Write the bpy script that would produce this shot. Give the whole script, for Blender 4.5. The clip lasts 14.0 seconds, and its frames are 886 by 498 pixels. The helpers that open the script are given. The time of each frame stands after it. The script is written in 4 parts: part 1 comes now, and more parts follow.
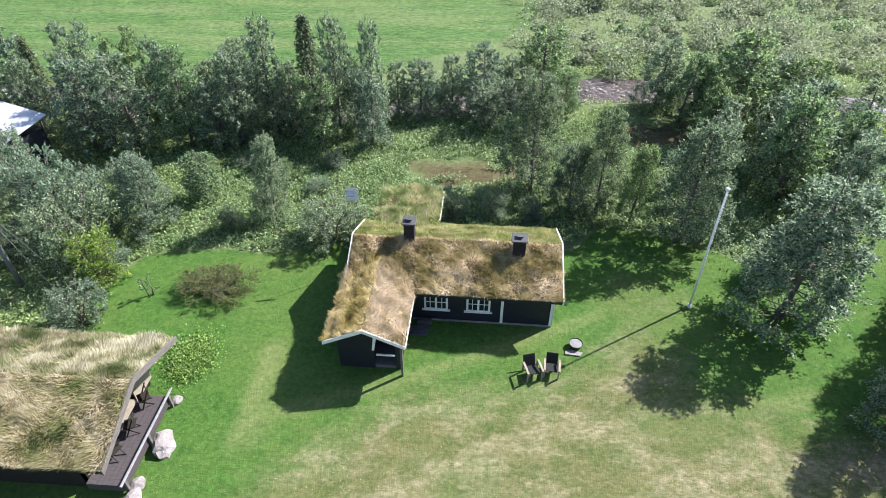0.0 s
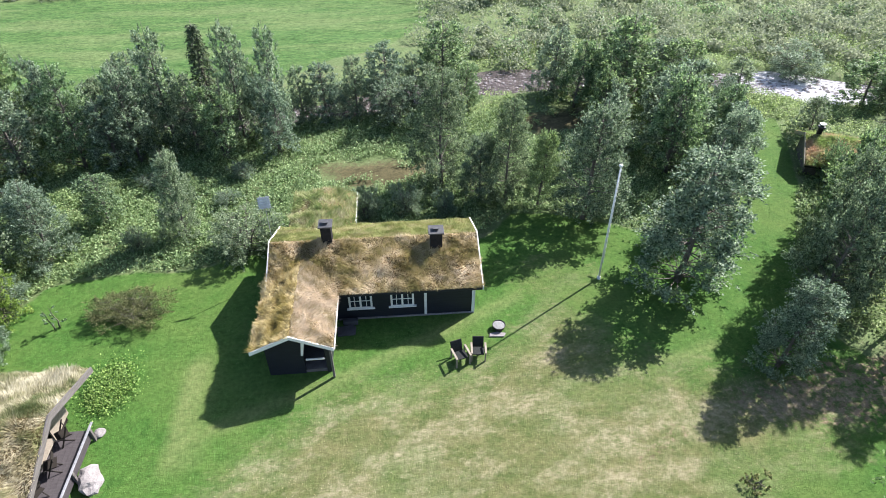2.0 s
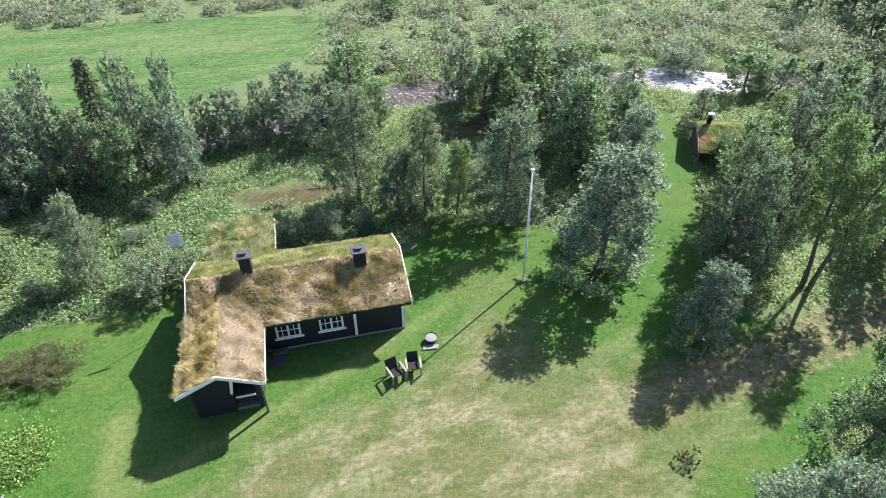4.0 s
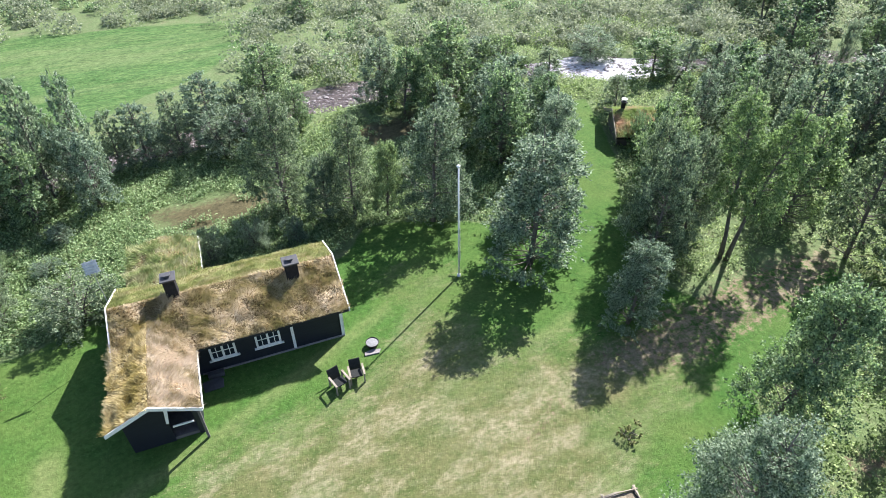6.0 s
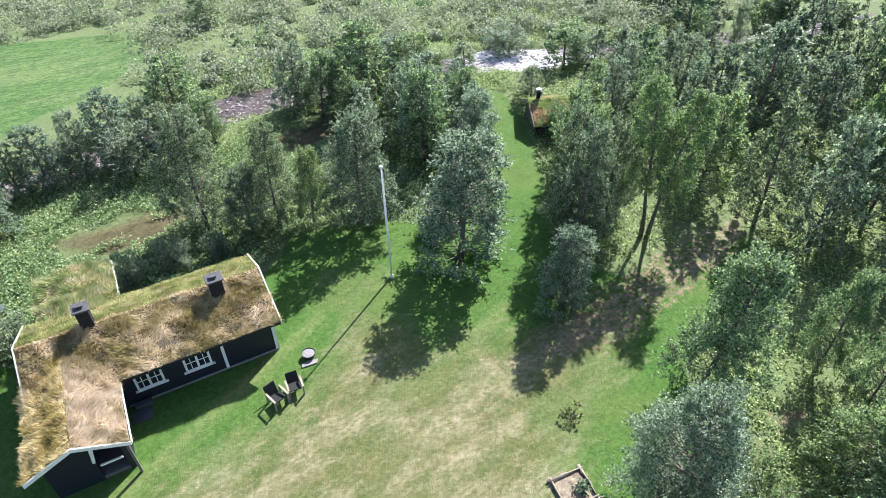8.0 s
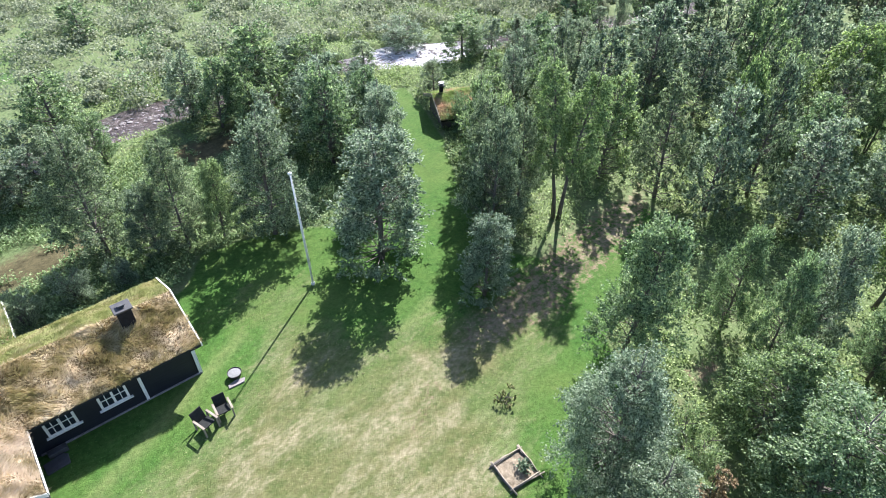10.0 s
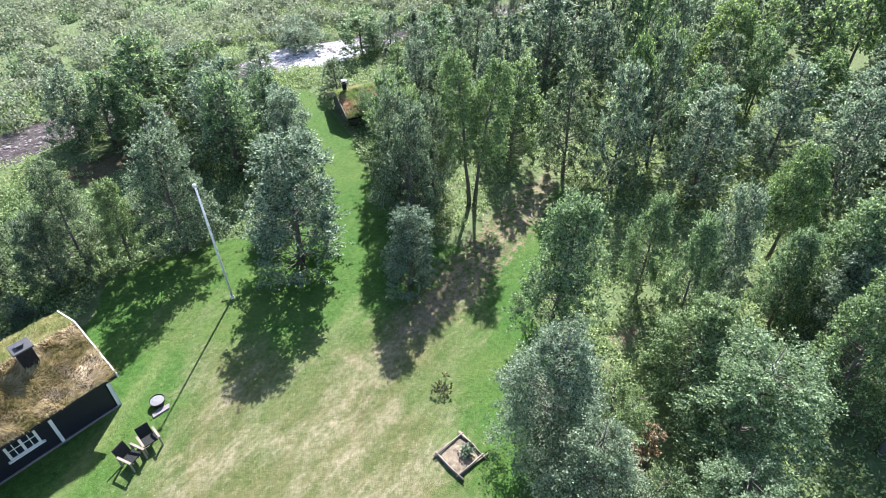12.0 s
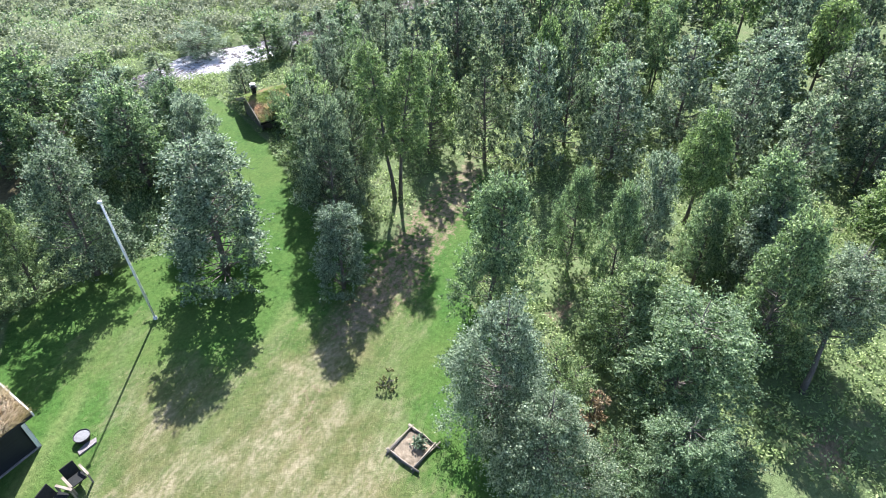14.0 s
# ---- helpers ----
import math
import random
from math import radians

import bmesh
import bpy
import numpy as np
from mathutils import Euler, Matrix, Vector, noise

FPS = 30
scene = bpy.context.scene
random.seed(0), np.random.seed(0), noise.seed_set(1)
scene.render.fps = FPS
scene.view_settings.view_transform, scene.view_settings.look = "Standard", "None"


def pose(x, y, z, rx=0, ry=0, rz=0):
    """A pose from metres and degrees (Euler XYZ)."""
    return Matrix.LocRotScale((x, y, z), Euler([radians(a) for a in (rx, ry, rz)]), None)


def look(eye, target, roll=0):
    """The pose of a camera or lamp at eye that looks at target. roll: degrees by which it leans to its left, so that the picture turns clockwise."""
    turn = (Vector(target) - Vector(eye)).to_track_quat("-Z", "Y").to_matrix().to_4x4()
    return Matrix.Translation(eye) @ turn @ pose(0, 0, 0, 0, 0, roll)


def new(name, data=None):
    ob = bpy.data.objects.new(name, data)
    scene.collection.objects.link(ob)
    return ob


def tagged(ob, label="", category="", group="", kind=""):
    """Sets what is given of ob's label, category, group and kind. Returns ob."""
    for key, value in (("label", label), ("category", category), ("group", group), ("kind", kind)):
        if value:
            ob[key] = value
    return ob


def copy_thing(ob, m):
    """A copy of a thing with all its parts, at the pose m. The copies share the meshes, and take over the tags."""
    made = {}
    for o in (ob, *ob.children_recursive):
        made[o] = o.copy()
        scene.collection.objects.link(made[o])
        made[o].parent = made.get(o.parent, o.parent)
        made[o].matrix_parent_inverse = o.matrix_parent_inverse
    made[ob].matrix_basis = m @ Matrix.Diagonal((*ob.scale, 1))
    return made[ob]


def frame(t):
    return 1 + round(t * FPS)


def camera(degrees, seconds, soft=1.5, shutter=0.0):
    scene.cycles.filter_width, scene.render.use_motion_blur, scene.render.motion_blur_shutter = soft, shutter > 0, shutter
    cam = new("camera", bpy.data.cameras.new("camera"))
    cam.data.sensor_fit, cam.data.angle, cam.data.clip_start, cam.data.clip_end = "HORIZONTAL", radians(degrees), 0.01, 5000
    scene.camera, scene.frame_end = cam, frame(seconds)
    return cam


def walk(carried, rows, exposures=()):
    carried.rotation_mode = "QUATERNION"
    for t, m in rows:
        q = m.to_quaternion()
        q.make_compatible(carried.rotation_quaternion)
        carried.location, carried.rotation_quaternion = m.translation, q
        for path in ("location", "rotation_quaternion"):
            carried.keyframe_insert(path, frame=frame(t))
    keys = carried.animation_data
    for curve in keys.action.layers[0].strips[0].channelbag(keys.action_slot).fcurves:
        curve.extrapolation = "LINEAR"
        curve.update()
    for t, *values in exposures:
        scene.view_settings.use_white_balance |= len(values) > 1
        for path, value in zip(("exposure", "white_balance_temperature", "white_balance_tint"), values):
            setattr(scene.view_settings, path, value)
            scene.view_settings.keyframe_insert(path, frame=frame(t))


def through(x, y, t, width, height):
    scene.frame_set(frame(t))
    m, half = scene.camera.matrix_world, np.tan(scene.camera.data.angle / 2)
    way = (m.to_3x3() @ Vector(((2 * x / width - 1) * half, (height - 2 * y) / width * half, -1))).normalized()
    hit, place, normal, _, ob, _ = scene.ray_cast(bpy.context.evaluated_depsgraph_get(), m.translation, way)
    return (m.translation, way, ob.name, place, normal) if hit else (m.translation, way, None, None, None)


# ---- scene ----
PATH = [
    (0.0, -0.339, 0.348, 19.722, 3.74, -39.44, -0.14),
    (0.5, -0.333, 0.393, 19.668, 1.97, -39.81, -0.62),
    (1.0, -0.332, 0.363, 19.682, -0.00, -39.99, -0.58),
    (1.5, -0.320, -0.027, 19.827, -3.34, -39.91, 0.02),
    (2.0, -0.271, -0.225, 19.968, -6.19, -39.53, 0.26),
    (2.5, -0.240, -0.231, 20.049, -8.60, -39.06, 0.23),
    (3.0, -0.217, -0.203, 20.099, -10.90, -38.68, 0.18),
    (5.5, -0.019, -0.055, 20.233, -21.27, -38.73, 0.08),
    (6.0, 0.012, -0.040, 20.237, -23.15, -38.79, 0.03),
    (6.5, 0.055, -0.017, 20.223, -25.00, -38.82, 0.03),
    (7.0, 0.117, -0.012, 20.200, -26.86, -38.87, 0.09),
    (7.5, 0.182, -0.019, 20.187, -28.96, -38.91, 0.06),
    (8.0, 0.237, -0.018, 20.184, -31.27, -38.93, 0.02),
    (10.5, 0.232, -0.027, 20.204, -43.65, -39.32, 0.16),
    (11.0, 0.226, -0.047, 20.186, -46.12, -39.41, 0.18),
    (11.5, 0.216, -0.059, 20.159, -48.60, -39.50, 0.17),
    (12.0, 0.193, -0.063, 20.098, -50.93, -39.57, 0.12),
    (12.5, 0.182, -0.039, 19.978, -52.87, -39.62, -0.04),
    (13.0, 0.173, 0.003, 19.813, -54.69, -39.70, -0.49),
    (13.5, 0.152, 0.021, 19.667, -57.04, -39.62, -0.43),
    (14.0, 0.094, -0.046, 19.613, -59.67, -39.51, -0.20),
]
cam = camera(73.28, 14.0, soft=0.8)
walk(cam, [(t, pose(x, y, z, 90 + p, 0, yaw) @ pose(0, 0, 0, 0, 0, roll)) for t, x, y, z, yaw, p, roll in PATH], exposures=[(0.0, 1.42, 6270, 13), (14.0, 1.66, 6020, 16)])

# ---- light ----
SUN = Vector((0.836, 0.549, 0.905)).normalized()
world = bpy.data.worlds.new("sky")
scene.world = world
world.use_nodes = True
sky = world.node_tree.nodes.new("ShaderNodeTexSky")
sky.sky_type, sky.sun_disc = "NISHITA", False
sky.sun_elevation, sky.sun_rotation = math.asin(SUN.z), math.atan2(SUN.x, SUN.y)
back = world.node_tree.nodes["Background"]
back.inputs[1].default_value = 0.09
world.node_tree.links.new(sky.outputs[0], back.inputs[0])
sun = new("sun", bpy.data.lights.new("sun", "SUN"))
sun.data.energy, sun.data.angle, sun.data.color = 5.0, radians(0.55), (1.0, 0.96, 0.90)
sun.matrix_basis = look((30, 20, 40), Vector((30, 20, 40)) - SUN)


# ---- materials ----
def material(name, rough=0.8, spec=0.3):
    m = bpy.data.materials.new(name)
    m.use_nodes = True
    b = m.node_tree.nodes["Principled BSDF"]
    b.inputs["Roughness"].default_value = rough
    b.inputs["Specular IOR Level"].default_value = spec
    return m, m.node_tree, b


def node(tree, kind, **inputs):
    n = tree.nodes.new(kind)
    for k, v in inputs.items():
        n.inputs[k.replace("_", " ")].default_value = v
    return n


def noise_of(tree, scale, detail=4.0, rough=0.6, coords=None, stretch=None, turn=0):
    n = node(tree, "ShaderNodeTexNoise", Scale=scale, Detail=detail, Roughness=rough)
    c = tree.nodes.new("ShaderNodeTexCoord").outputs["Object"] if coords is None else coords
    if stretch:
        mp = tree.nodes.new("ShaderNodeMapping")
        mp.vector_type = "TEXTURE"
        mp.inputs["Scale"].default_value = [1 / q for q in stretch]
        mp.inputs["Rotation"].default_value = (0, 0, radians(turn))
        tree.links.new(c, mp.inputs[0])
        c = mp.outputs[0]
    tree.links.new(c, n.inputs["Vector"])
    return n.outputs[0]


def ramp(tree, source, stops):
    r = tree.nodes.new("ShaderNodeValToRGB")
    e = r.color_ramp.elements
    while len(e) < len(stops):
        e.new(0.5)
    for k, (at, col) in zip(e, stops):
        k.position, k.color = at, (*col, 1) if len(col) == 3 else col
    tree.links.new(source, r.inputs[0])
    return r.outputs[0]


def mix(tree, fac, a, b, blend="MIX"):
    m = tree.nodes.new("ShaderNodeMix")
    m.data_type, m.blend_type = "RGBA", blend
    for socket, v in ((m.inputs[0], fac), (m.inputs[6], a), (m.inputs[7], b)):
        if isinstance(v, bpy.types.NodeSocket):
            tree.links.new(v, socket)
        elif isinstance(v, (int, float)):
            socket.default_value = v
        else:
            socket.default_value = (*v, 1)
    return m.outputs[2]


def maths(tree, op, a, b=0.0, clamp=False):
    m = tree.nodes.new("ShaderNodeMath")
    m.operation, m.use_clamp = op, clamp
    for socket, v in zip(m.inputs, (a, b)):
        if isinstance(v, bpy.types.NodeSocket):
            tree.links.new(v, socket)
        else:
            socket.default_value = v
    return m.outputs[0]


def bump(tree, b, height, strength=0.4, distance=0.03):
    n = node(tree, "ShaderNodeBump", Strength=strength, Distance=distance)
    tree.links.new(height, n.inputs["Height"])
    tree.links.new(n.outputs[0], b.inputs["Normal"])


def plain(name, dark, light, scale=6.0, rough=0.7, spec=0.3, metal=0.0, stretch=None, strength=0.3, fine=40.0):
    """A surface with stains at one scale and grain at another."""
    m, t, b = material(name, rough, spec)
    b.inputs["Metallic"].default_value = metal
    big, small = noise_of(t, scale, 5, 0.65, None, stretch), noise_of(t, fine, 3, 0.6, None, stretch)
    col = ramp(t, big, [(0.3, dark), (0.7, light)])
    col = mix(t, 0.35, col, ramp(t, small, [(0.3, [c * 0.6 for c in dark]), (0.7, [min(1, c * 1.15) for c in light])]))
    t.links.new(col, b.inputs["Base Color"])
    bump(t, b, small, strength, 0.01)
    return m


def leaf_material(name, dark, light, rough=0.55, spec=0.3, through=0.5, glow=(1.1, 1.2, 0.75), vary=1.1):
    """Thin leaves: glossy on top, light comes through."""
    m, t, b = material(name, rough, spec)
    g = t.nodes.new("ShaderNodeNewGeometry")
    o = t.nodes.new("ShaderNodeObjectInfo")
    col = ramp(t, g.outputs["Random Per Island"], [(0.0, [c * (1 - 0.6 * vary) for c in dark]), (0.4, dark), (0.8, light), (1.0, [min(1, c * (1 + 0.35 * vary)) for c in light])])
    tint = ramp(t, o.outputs["Random"], [(0.0, (0.86, 0.90, 0.94)), (0.5, (1, 1, 1)), (1.0, (1.08, 1.04, 0.93))])
    col = mix(t, 1.0, col, tint, "MULTIPLY")
    t.links.new(col, b.inputs["Base Color"])
    tr = t.nodes.new("ShaderNodeBsdfTranslucent")
    t.links.new(mix(t, 1.0, col, glow, "MULTIPLY"), tr.inputs[0])
    ms = t.nodes.new("ShaderNodeMixShader")
    ms.inputs[0].default_value = through
    t.links.new(b.outputs[0], ms.inputs[1])
    t.links.new(tr.outputs[0], ms.inputs[2])
    t.links.new(ms.outputs[0], t.nodes["Material Output"].inputs[0])
    return m


def grass_material(name, stops, patch_scale=0.7, through=0.25):
    """Dry and green blades: colour by patches and from blade to blade."""
    m, t, b = material(name, 0.7, 0.25)
    g = t.nodes.new("ShaderNodeNewGeometry")
    v = maths(t, "ADD", maths(t, "MULTIPLY", noise_of(t, patch_scale, 4, 0.6, g.outputs["Position"]), 0.96), maths(t, "MULTIPLY", g.outputs["Random Per Island"], 0.08))
    col = ramp(t, v, stops)
    t.links.new(col, b.inputs["Base Color"])
    tr = t.nodes.new("ShaderNodeBsdfTranslucent")
    t.links.new(col, tr.inputs[0])
    ms = t.nodes.new("ShaderNodeMixShader")
    ms.inputs[0].default_value = through
    t.links.new(b.outputs[0], ms.inputs[1])
    t.links.new(tr.outputs[0], ms.inputs[2])
    t.links.new(ms.outputs[0], t.nodes["Material Output"].inputs[0])
    return m


def ground_material():
    m, t, b = material("ground", 0.9, 0.15)
    pos = t.nodes.new("ShaderNodeNewGeometry").outputs["Position"]

    def layer(name):
        a = t.nodes.new("ShaderNodeAttribute")
        a.attribute_name = name
        return a.outputs["Fac"]
    big, mid, fine = noise_of(t, 0.16, 4, 0.6, pos), noise_of(t, 0.9, 5, 0.7, pos), noise_of(t, 9.0, 4, 0.7, pos)
    streak = noise_of(t, 1.5, 8, 0.8, pos, (0.65, 1.2, 1), 5)
    small = noise_of(t, 3.2, 4, 0.75, pos)
    lawn = mix(t, ramp(t, small, [(0.35, (0, 0, 0)), (0.65, (1, 1, 1))]), (0.036, 0.096, 0.018), (0.076, 0.158, 0.034))
    lawn = mix(t, ramp(t, mid, [(0.4, (0, 0, 0)), (0.75, (0.8, 0.8, 0.8))]), lawn, (0.100, 0.170, 0.042))
    lawn = mix(t, ramp(t, streak, [(0.56, (0, 0, 0)), (0.76, (0.7, 0.7, 0.7))]), lawn, (0.17, 0.18, 0.075))
    lawn = mix(t, ramp(t, big, [(0.44, (0, 0, 0)), (0.70, (0.6, 0.6, 0.6))]), lawn, (0.125, 0.165, 0.050))
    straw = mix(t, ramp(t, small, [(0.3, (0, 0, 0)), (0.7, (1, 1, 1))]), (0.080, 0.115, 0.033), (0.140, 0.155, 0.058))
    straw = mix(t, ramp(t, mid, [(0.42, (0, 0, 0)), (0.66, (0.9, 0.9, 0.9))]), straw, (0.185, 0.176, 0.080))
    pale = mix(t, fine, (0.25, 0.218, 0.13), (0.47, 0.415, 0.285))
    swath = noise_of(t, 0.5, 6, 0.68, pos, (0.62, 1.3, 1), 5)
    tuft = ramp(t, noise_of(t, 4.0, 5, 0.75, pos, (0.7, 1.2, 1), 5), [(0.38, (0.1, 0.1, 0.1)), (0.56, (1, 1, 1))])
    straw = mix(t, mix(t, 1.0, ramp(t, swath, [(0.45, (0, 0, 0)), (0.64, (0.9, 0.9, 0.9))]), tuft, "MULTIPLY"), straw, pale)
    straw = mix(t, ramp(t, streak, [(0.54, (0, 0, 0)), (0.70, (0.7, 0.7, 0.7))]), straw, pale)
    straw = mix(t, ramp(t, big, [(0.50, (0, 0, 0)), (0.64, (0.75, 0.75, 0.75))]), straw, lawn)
    meadow = mix(t, fine, (0.065, 0.104, 0.038), (0.150, 0.192, 0.080))
    meadow = mix(t, ramp(t, mid, [(0.5, (0, 0, 0)), (0.75, (1, 1, 1))]), meadow, (0.145, 0.150, 0.080))
    field = mix(t, ramp(t, noise_of(t, 1.6, 6, 0.85, pos, (0.35, 1.4, 1)), [(0.38, (0, 0, 0)), (0.62, (1, 1, 1))]), (0.032, 0.086, 0.020), (0.088, 0.150, 0.046))
    field = mix(t, ramp(t, noise_of(t, 0.22, 3, 0.6, pos, (0.25, 1.6, 1)), [(0.45, (0, 0, 0)), (0.62, (0.4, 0.4, 0.4))]), field, mix(t, small, (0.105, 0.150, 0.055), (0.19, 0.205, 0.10)))
    field = mix(t, 0.8, field, mix(t, 1.0, field, ramp(t, noise_of(t, 3.0, 5, 0.85, pos, (0.6, 1.2, 1)), [(0.36, (0.45, 0.5, 0.45)), (0.64, (1.7, 1.55, 1.6))]), "MULTIPLY"))
    dirt = mix(t, ramp(t, streak, [(0.35, (0, 0, 0)), (0.65, (1, 1, 1))]), (0.095, 0.070, 0.043), (0.27, 0.215, 0.14))
    worn = mix(t, ramp(t, small, [(0.3, (0, 0, 0)), (0.7, (1, 1, 1))]), (0.130, 0.105, 0.062), (0.300, 0.255, 0.170))
    heath = mix(t, ramp(t, streak, [(0.35, (0, 0, 0)), (0.65, (1, 1, 1))]), (0.045, 0.040, 0.019), (0.118, 0.104, 0.052))
    gravel = mix(t, noise_of(t, 5, 4, 0.8, pos), (0.043, 0.034, 0.031), (0.186, 0.161, 0.155))
    lawn, straw = (mix(t, 1.0, c, k, "MULTIPLY") for c, k in ((lawn, (0.77, 0.83, 0.70)), (straw, (0.76, 0.76, 0.73))))
    col = mix(t, maths(t, "MULTIPLY", layer("wheel"), maths(t, "MULTIPLY", small, 1.1)), lawn, (0.19, 0.20, 0.085))
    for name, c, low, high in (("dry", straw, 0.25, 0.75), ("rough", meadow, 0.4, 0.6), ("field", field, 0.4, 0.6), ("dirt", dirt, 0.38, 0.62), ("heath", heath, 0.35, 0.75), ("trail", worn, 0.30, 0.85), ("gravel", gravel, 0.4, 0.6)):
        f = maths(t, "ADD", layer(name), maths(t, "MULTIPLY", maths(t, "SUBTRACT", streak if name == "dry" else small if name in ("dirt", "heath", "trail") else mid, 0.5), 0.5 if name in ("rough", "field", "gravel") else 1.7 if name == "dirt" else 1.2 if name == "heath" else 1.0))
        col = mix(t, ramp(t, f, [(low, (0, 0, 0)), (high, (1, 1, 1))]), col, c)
    col = mix(t, 0.55, col, mix(t, 1.0, col, ramp(t, noise_of(t, 30, 3, 0.7, pos), [(0.3, (0.35, 0.35, 0.35)), (0.7, (1.7, 1.7, 1.7))]), "MULTIPLY"))
    col = mix(t, 0.5, col, mix(t, 1.0, col, ramp(t, noise_of(t, 5.5, 4, 0.75, pos), [(0.36, (0.55, 0.58, 0.5)), (0.64, (1.45, 1.4, 1.5))]), "MULTIPLY"))
    t.links.new(col, b.inputs["Base Color"])
    bump(t, b, maths(t, "ADD", fine, noise_of(t, 28, 3, 0.7, pos)), 0.7, 0.05)
    return m


def water_material():
    """Shallow running water, with sun glitter painted white into its colour."""
    m, t, b = material("water", 0.16, 0.5)
    pos = t.nodes.new("ShaderNodeNewGeometry").outputs["Position"]
    n = noise_of(t, 2.6, 6, 0.8, pos, (0.6, 1.3, 1))
    bed = ramp(t, noise_of(t, 1.3, 4, 0.7, pos), [(0.35, (0.05, 0.04, 0.04)), (0.7, (0.17, 0.135, 0.13))])
    sep = t.nodes.new("ShaderNodeSeparateXYZ")
    t.links.new(pos, sep.inputs[0])
    # The reach where the painted glitter is densest.
    bright_reach = maths(t, "SUBTRACT", 1.0, maths(t, "MULTIPLY", maths(t, "ABSOLUTE", maths(t, "SUBTRACT", sep.outputs[0], 33.5)), 0.12), True)
    glitter = ramp(t, maths(t, "ADD", noise_of(t, 3.4, 5, 0.8, pos, (0.5, 1.6, 1)), maths(t, "MULTIPLY", bright_reach, 0.27)), [(0.57, (0, 0, 0)), (0.72, (1, 1, 1))])
    t.links.new(mix(t, glitter, bed, (0.74, 0.72, 0.77)), b.inputs["Base Color"])
    bump(t, b, n, 1.0, 0.3)
    return m


GROUND, WATER = ground_material(), water_material()
BARK = plain("bark", (0.06, 0.05, 0.042), (0.20, 0.18, 0.16), 5, 0.9, 0.2, stretch=(1, 1, 0.3), strength=0.6)
COOL = (1.04, 1.06, 0.92)
LEAF = {
    "S": leaf_material("silver_leaves", (0.156, 0.230, 0.143), (0.350, 0.425, 0.308), 0.58, 0.45, 0.54, COOL),
    "G": leaf_material("green_leaves", (0.142, 0.224, 0.116), (0.300, 0.392, 0.222), 0.58, 0.42, 0.47, (1.08, 1.15, 0.8)),
    "D": leaf_material("dark_leaves", (0.110, 0.168, 0.100), (0.252, 0.325, 0.208), 0.58, 0.42, 0.48, COOL),
    "Y": leaf_material("yellow_green_leaves", (0.145, 0.228, 0.088), (0.305, 0.395, 0.175), 0.58, 0.36, 0.48, (1.06, 1.16, 0.85)),
    "C": leaf_material("needles", (0.065, 0.10, 0.05), (0.15, 0.18, 0.09), 0.6, 0.3, 0.2),
    "J": leaf_material("juniper_needles", (0.085, 0.105, 0.040), (0.235, 0.228, 0.105), 0.65, 0.2, 0.25),
    "H": leaf_material("herb_leaves", (0.185, 0.280, 0.105), (0.355, 0.450, 0.215), 0.6, 0.3, 0.45, COOL, 0.8),
    "R": leaf_material("bright_broad_leaves", (0.15, 0.27, 0.06), (0.34, 0.45, 0.13), 0.6, 0.3, 0.4),
    "N": leaf_material("yellow_bush_leaves", (0.15, 0.24, 0.055), (0.30, 0.40, 0.11), 0.6, 0.3, 0.4),
    "W": leaf_material("willow_scrub_leaves", (0.190, 0.236, 0.170), (0.330, 0.365, 0.290), 0.65, 0.22, 0.45, COOL, 0.4),
}
TURF = grass_material("roof_turf", [(0.36, (0.31, 0.28, 0.11)), (0.45, (0.42, 0.35, 0.18)), (0.52, (0.56, 0.475, 0.29)), (0.60, (0.72, 0.62, 0.45)), (0.75, (0.82, 0.73, 0.57))], 0.9, 0.4)
# Porch wing slopes: own grass tones, plus sun and shade put into colour.
TURF_GOLD_SHADED = grass_material("golden_shaded_turf", [(0.38, (0.34, 0.28, 0.09)), (0.5, (0.50, 0.41, 0.19)), (0.62, (0.66, 0.56, 0.33))], 0.9, 0.4)
TURF_ROSE_LIT = grass_material("pale_rose_sunlit_turf", [(0.36, (0.29, 0.245, 0.12)), (0.46, (0.48, 0.40, 0.26)), (0.58, (0.72, 0.62, 0.48))], 1.3, 0.4)
TURF_PALE = grass_material("barn_turf", [(0.38, (0.14, 0.18, 0.07)), (0.46, (0.29, 0.29, 0.15)), (0.53, (0.44, 0.41, 0.27)), (0.64, (0.60, 0.56, 0.42))], 0.9, 0.4)
TURF_SHAG = grass_material("shaggy_turf", [(0.36, (0.17, 0.21, 0.075)), (0.45, (0.30, 0.30, 0.14)), (0.53, (0.44, 0.39, 0.23)), (0.63, (0.60, 0.54, 0.39))], 0.8, 0.4)
TURF_SHORT = grass_material("short_turf", [(0.3, (0.19, 0.235, 0.070)), (0.5, (0.30, 0.32, 0.115)), (0.7, (0.43, 0.39, 0.20))], 1.2)
TURF_GREEN = grass_material("green_turf", [(0.38, (0.18, 0.25, 0.085)), (0.48, (0.31, 0.36, 0.145)), (0.57, (0.43, 0.44, 0.22)), (0.68, (0.54, 0.50, 0.34))], 1.6, 0.35)
TURF_HUT = grass_material("hut_turf", [(0.40, (0.24, 0.34, 0.10)), (0.50, (0.38, 0.44, 0.18)), (0.57, (0.56, 0.48, 0.28)), (0.66, (0.62, 0.43, 0.29))], 0.9, 0.4)
LAWN_BLADES = grass_material("lawn_blades", [(0.3, (0.055, 0.134, 0.024)), (0.5, (0.103, 0.206, 0.048)), (0.75, (0.174, 0.253, 0.079))], 1.2)
